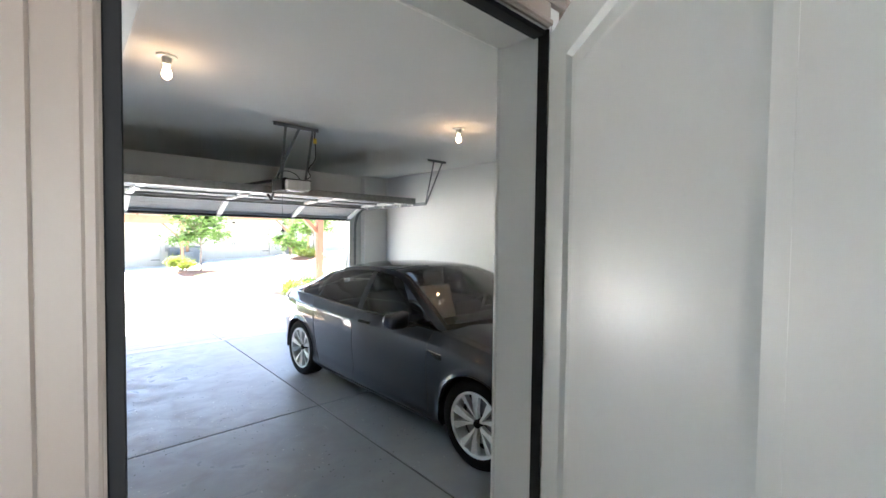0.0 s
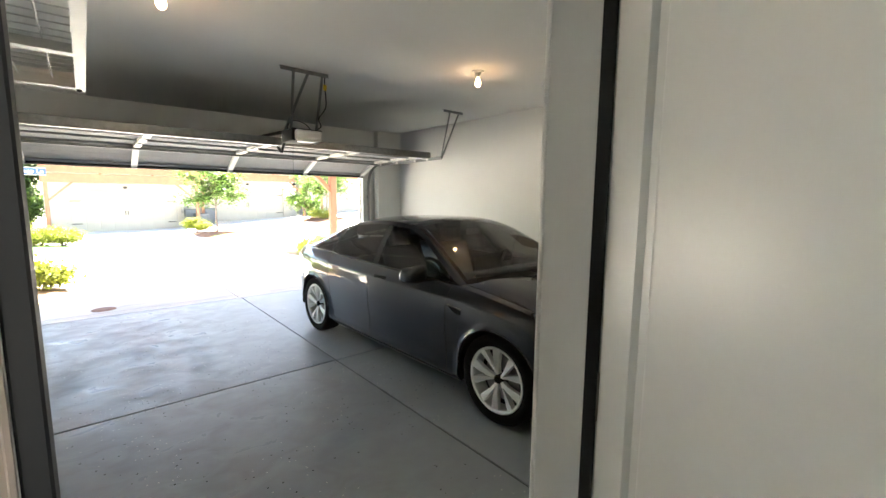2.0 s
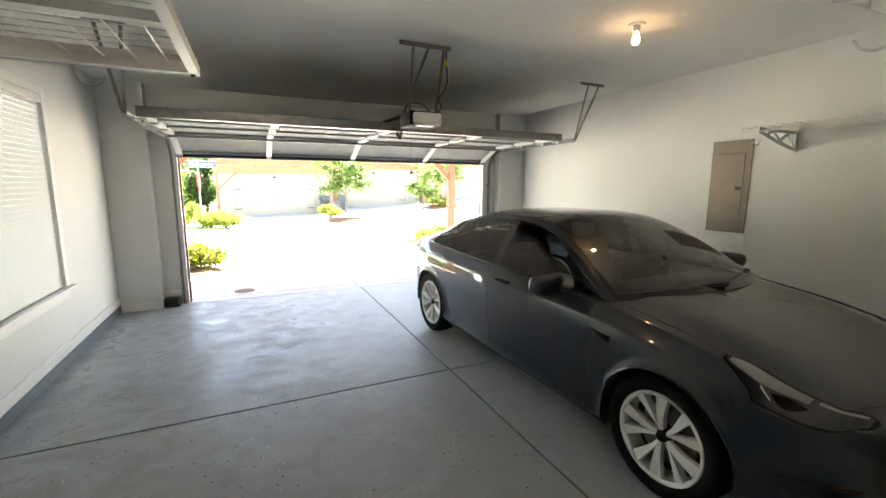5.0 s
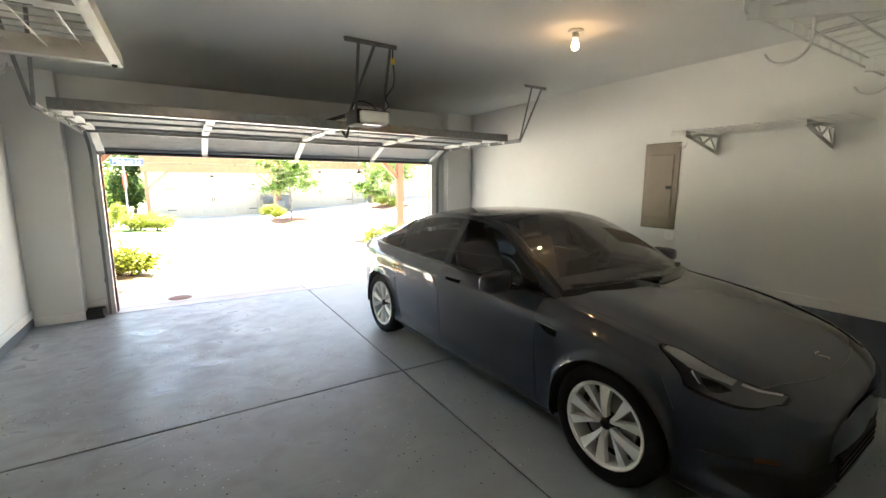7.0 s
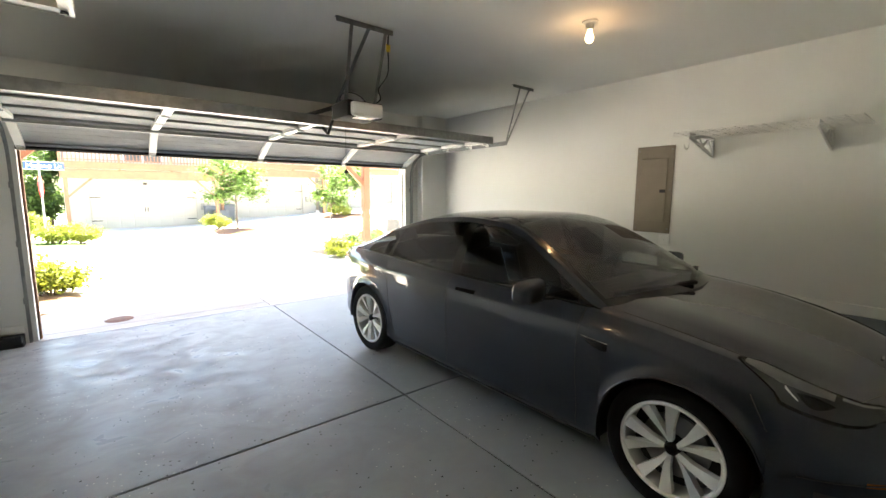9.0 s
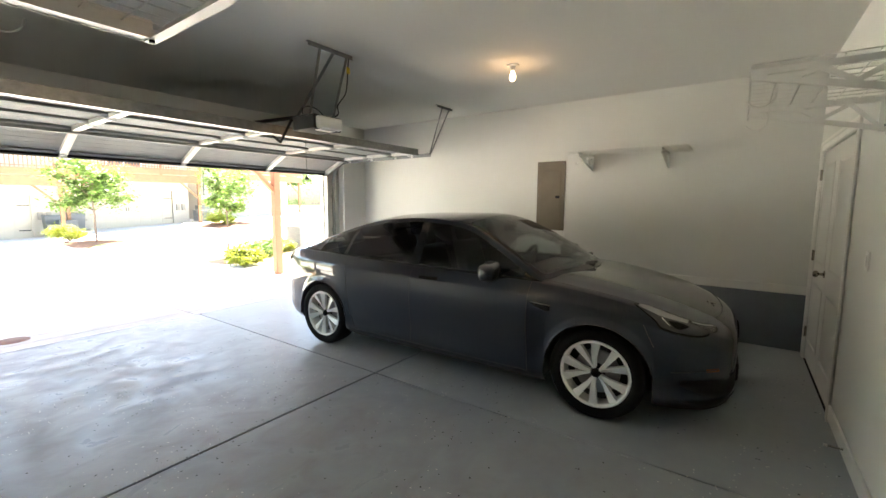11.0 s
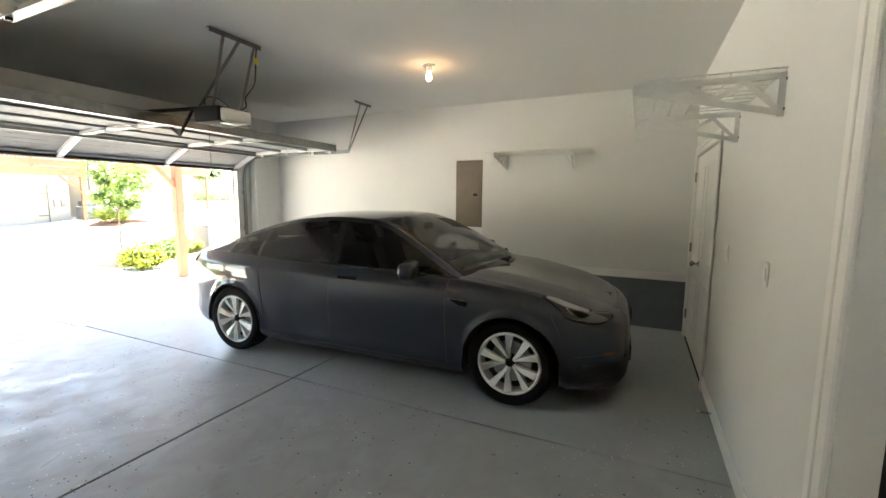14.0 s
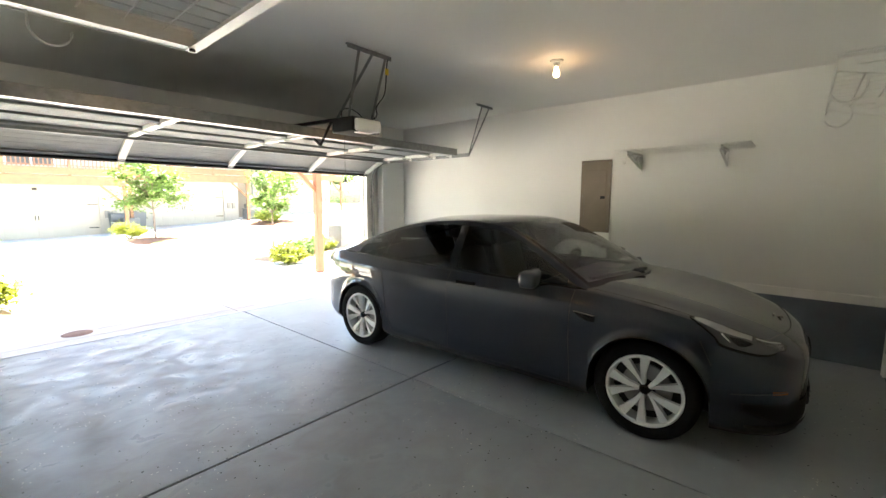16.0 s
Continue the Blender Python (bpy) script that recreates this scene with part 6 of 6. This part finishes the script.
bed("mulch_island", 2.9, 18.2, 1.05, 2.3, MULCH, "brown mulch bed round a young tree", "mulch bed", 0.10, 3)
bed("grass_island", 3.0, 16.6, 0.95, 0.8, GRASS, "small strip of lawn at the mulch bed", "grass", 0.10, 4)
bed("mulch_island", 9.9, 21.5, 1.5, 2.6, MULCH, "brown mulch bed between two drives", "mulch bed", 0.10, 5)
bed("pine_straw_bed", 4.6, 8.9, 1.7, 2.9, PINE, "pine straw bed beside the driveway", "mulch bed", 0.08, 6)
bed("mulch_patch", 3.9, 6.2, 1.25, 0.9, MULCH, "brown mulch round the deck post", "mulch bed", 0.05, 7)
bed("pine_straw_bed", -3.1, 5.8, 0.95, 1.7, PINE, "pine straw bed beside the driveway", "mulch bed", 0.07, 8)
bed("grass_verge", -5.3, 15.7, 3.4, 3.4, GRASS, "bright green lawn strip by the lane", "grass", 0.12, 9)
bed("far_lawn", -16, 62, 16, 10, GRASS, "far green lawn across the street", "grass", 0.3, 10)
bed("far_lawn", 30, 44, 9, 5, GRASS, "green slope beyond the lane", "grass", 0.3, 11)
kb = bmesh.new()
tube(kb, [(-8.4, 12.1, gz(-8, 13) + 0.0), (-4.5, 12.1, gz(-4.5, 13) + 0.0), (-2.6, 12.6, gz(-2.7, 13.3) + 0.0), (-2.15, 14.2, gz(-2.1, 14.2) + 0.0), (-2.1, 16.4, gz(-2.1, 16.4) + 0.0)], 0.07, 8)
solid("kerb", kb, CONC, "pale concrete kerb round the lawn strip", "kerb", kind="structure", smooth=50)

tree(2.95, 18.7, 3.75, 1.35, 1.55, 5200, LEAF, 11, "young leafy tree in a mulch bed by the lane", 0.05, 0.16)
tree(3.55, 9.4, 2.75, 1.35, 0.72, 2600, LEAF, 12, "slender young tree beside the driveway", 0.034, 0.10)
tree(10.2, 22.0, 4.0, 1.4, 1.6, 4200, LEAF, 13, "young leafy tree between two drives", 0.05, 0.17)
for i, (x, y, h, sp) in enumerate(((-6.5, 27, 7.5, 2.6), (-10.5, 36, 9, 3.4), (-7.5, 46, 10, 4), (-15, 30, 9, 3.5), (-20, 44, 11, 4.5), (-4.6, 33, 6.0, 2.0), (-13, 19, 8, 3.2))):
    tree(x, y, h, 1.9, sp, 5200, LEAFD if i % 2 else LEAF, 20 + i, "tall green tree beyond the lane", 0.13, 0.26, group="street trees")
for i, (x, y) in enumerate(((26, 46), (30, 47), (34, 49), (22, 50), (40, 48))):
    tree(x, y, 7.5, 1.5, 3.2, 3600, LEAFD, 40 + i, "green tree on the slope beyond the lane", 0.12, 0.30, group="slope trees")
YB_ = "yellow-green mounded shrub in full sun"
for i, (x, y, r, h) in enumerate(((-2.55, 6.1, 0.55, 0.62), (-4.3, 15.9, 0.75, 0.75), (-3.2, 16.2, 0.72, 0.72), (-2.55, 16.6, 0.6, 0.7), (-5.4, 16.2, 0.75, 0.75), (2.35, 20.4, 0.62, 0.75), (3.0, 7.7, 0.45, 0.5), (5.1, 9.3, 0.42, 0.55), (9.3, 21.3, 0.8, 0.9), (-4.05, 19.5, 0.5, 1.1))):
    shrub(x, y, r, h, 5500, LEAFB, 60 + i, YB_, 0.07, group="yellow-green shrubs")
for i, (x, y, r, h) in enumerate(((3.75, 8.3, 0.55, 0.6), (4.4, 8.8, 0.5, 0.62), (26, 41, 1.3, 1.4), (29, 42, 1.2, 1.2))):
    shrub(x, y, r, h, 1500, LEAFD, 80 + i, "loose green shrub in the planting bed", 0.08, group="green shrubs")

for i, (x, y, r, h) in enumerate(((-7.0, 24, 1.9, 3.0), (-5.0, 29, 1.6, 2.6), (-9.5, 33, 2.6, 3.6), (-6.2, 38, 2.6, 3.8))):
    shrub(x, y, r, h, 5200, LEAF, 90 + i, "tall dense green hedge shrub beyond the lane", 0.20, group="hedge shrubs")

# stone retaining wall on the slope
sw = thing("stone_wall", (28, 43.5, gz(28, 43)), label="brown stone retaining wall across the lane", category="retaining wall")
rnd = random.Random(5)
part("core", boxes((20, 40, 43.2, 43.8, gz(28, 43) - 0.6, gz(28, 43) + 2.6)), STONE, sw)
for r in range(9):
    x = 20 + rnd.uniform(0, 0.4)
    while x < 39.5:
        w = rnd.uniform(0.5, 1.1)
        z = gz(28, 43) - 0.2 + r * 0.31
        part("stone", boxes((x, x + w - 0.03, 43.05, 43.2, z, z + 0.28), bevel=0.03), STONE, sw)
        x += w

# street sign and stop sign on one pole
SX, SY = -3.42, 16.4
sg = thing("street_sign", (SX, SY, gz(SX, SY)), label="blue street name sign over a stop sign on a steel pole", category="street sign")
bm = rod(bmesh.new(), (SX, SY, gz(SX, SY) - 0.2), (SX, SY, 2.62), 0.03, n=10)
part("pole", bm, STEELG, sg, smooth=40)
bm = boxes((SX - 0.36, SX + 0.62, SY - 0.012, SY + 0.012, 2.30, 2.56), bevel=0.006)
part("name_plate", bm, BLUE, sg, "blue name plate")
bm = boxes((SX - 0.36, SX + 0.62, SY - 0.016, SY - 0.0125, 2.545, 2.558), (SX - 0.36, SX + 0.62, SY - 0.016, SY - 0.0125, 2.302, 2.315))
part("plate_border", bm, SIGNW, sg)
txt = bpy.data.curves.new("sign_text", "FONT")
txt.body, txt.size, txt.extrude, txt.align_x, txt.align_y = "Maypop Ln", 0.195, 0.002, "CENTER", "CENTER"
txt.materials.append(SIGNW)
to = new("sign_text", txt)
to.parent = sg
to.matrix_basis = Matrix.Translation((0.13, -0.016, 2.43 - gz(SX, SY))) @ Matrix.Rotation(radians(90), 4, "X")
bm = bmesh.new()
prism(bm, [(0.38 * math.cos(radians(22.5 + 45 * i)), 0.38 * math.sin(radians(22.5 + 45 * i))) for i in range(8)], -0.01, 0.01, Matrix.Translation((SX + 0.0, SY, 1.75)) @ Matrix.Rotation(radians(86), 4, "Z"))
part("stop_plate", bm, RED, sg, "red eight-sided stop plate seen edge-on")

# drain cover
bm = bmesh.new()
lathe(bm, ((0.0, 0.012), (0.14, 0.012), (0.155, 0.004), (0.155, -0.02)), 32, Matrix.Translation((-1.73, 3.98, gz(-1.73, 3.98))) )
solid("drain_cover", bm, IRON, "rusty round iron cover in the driveway", "drain cover", smooth=40)
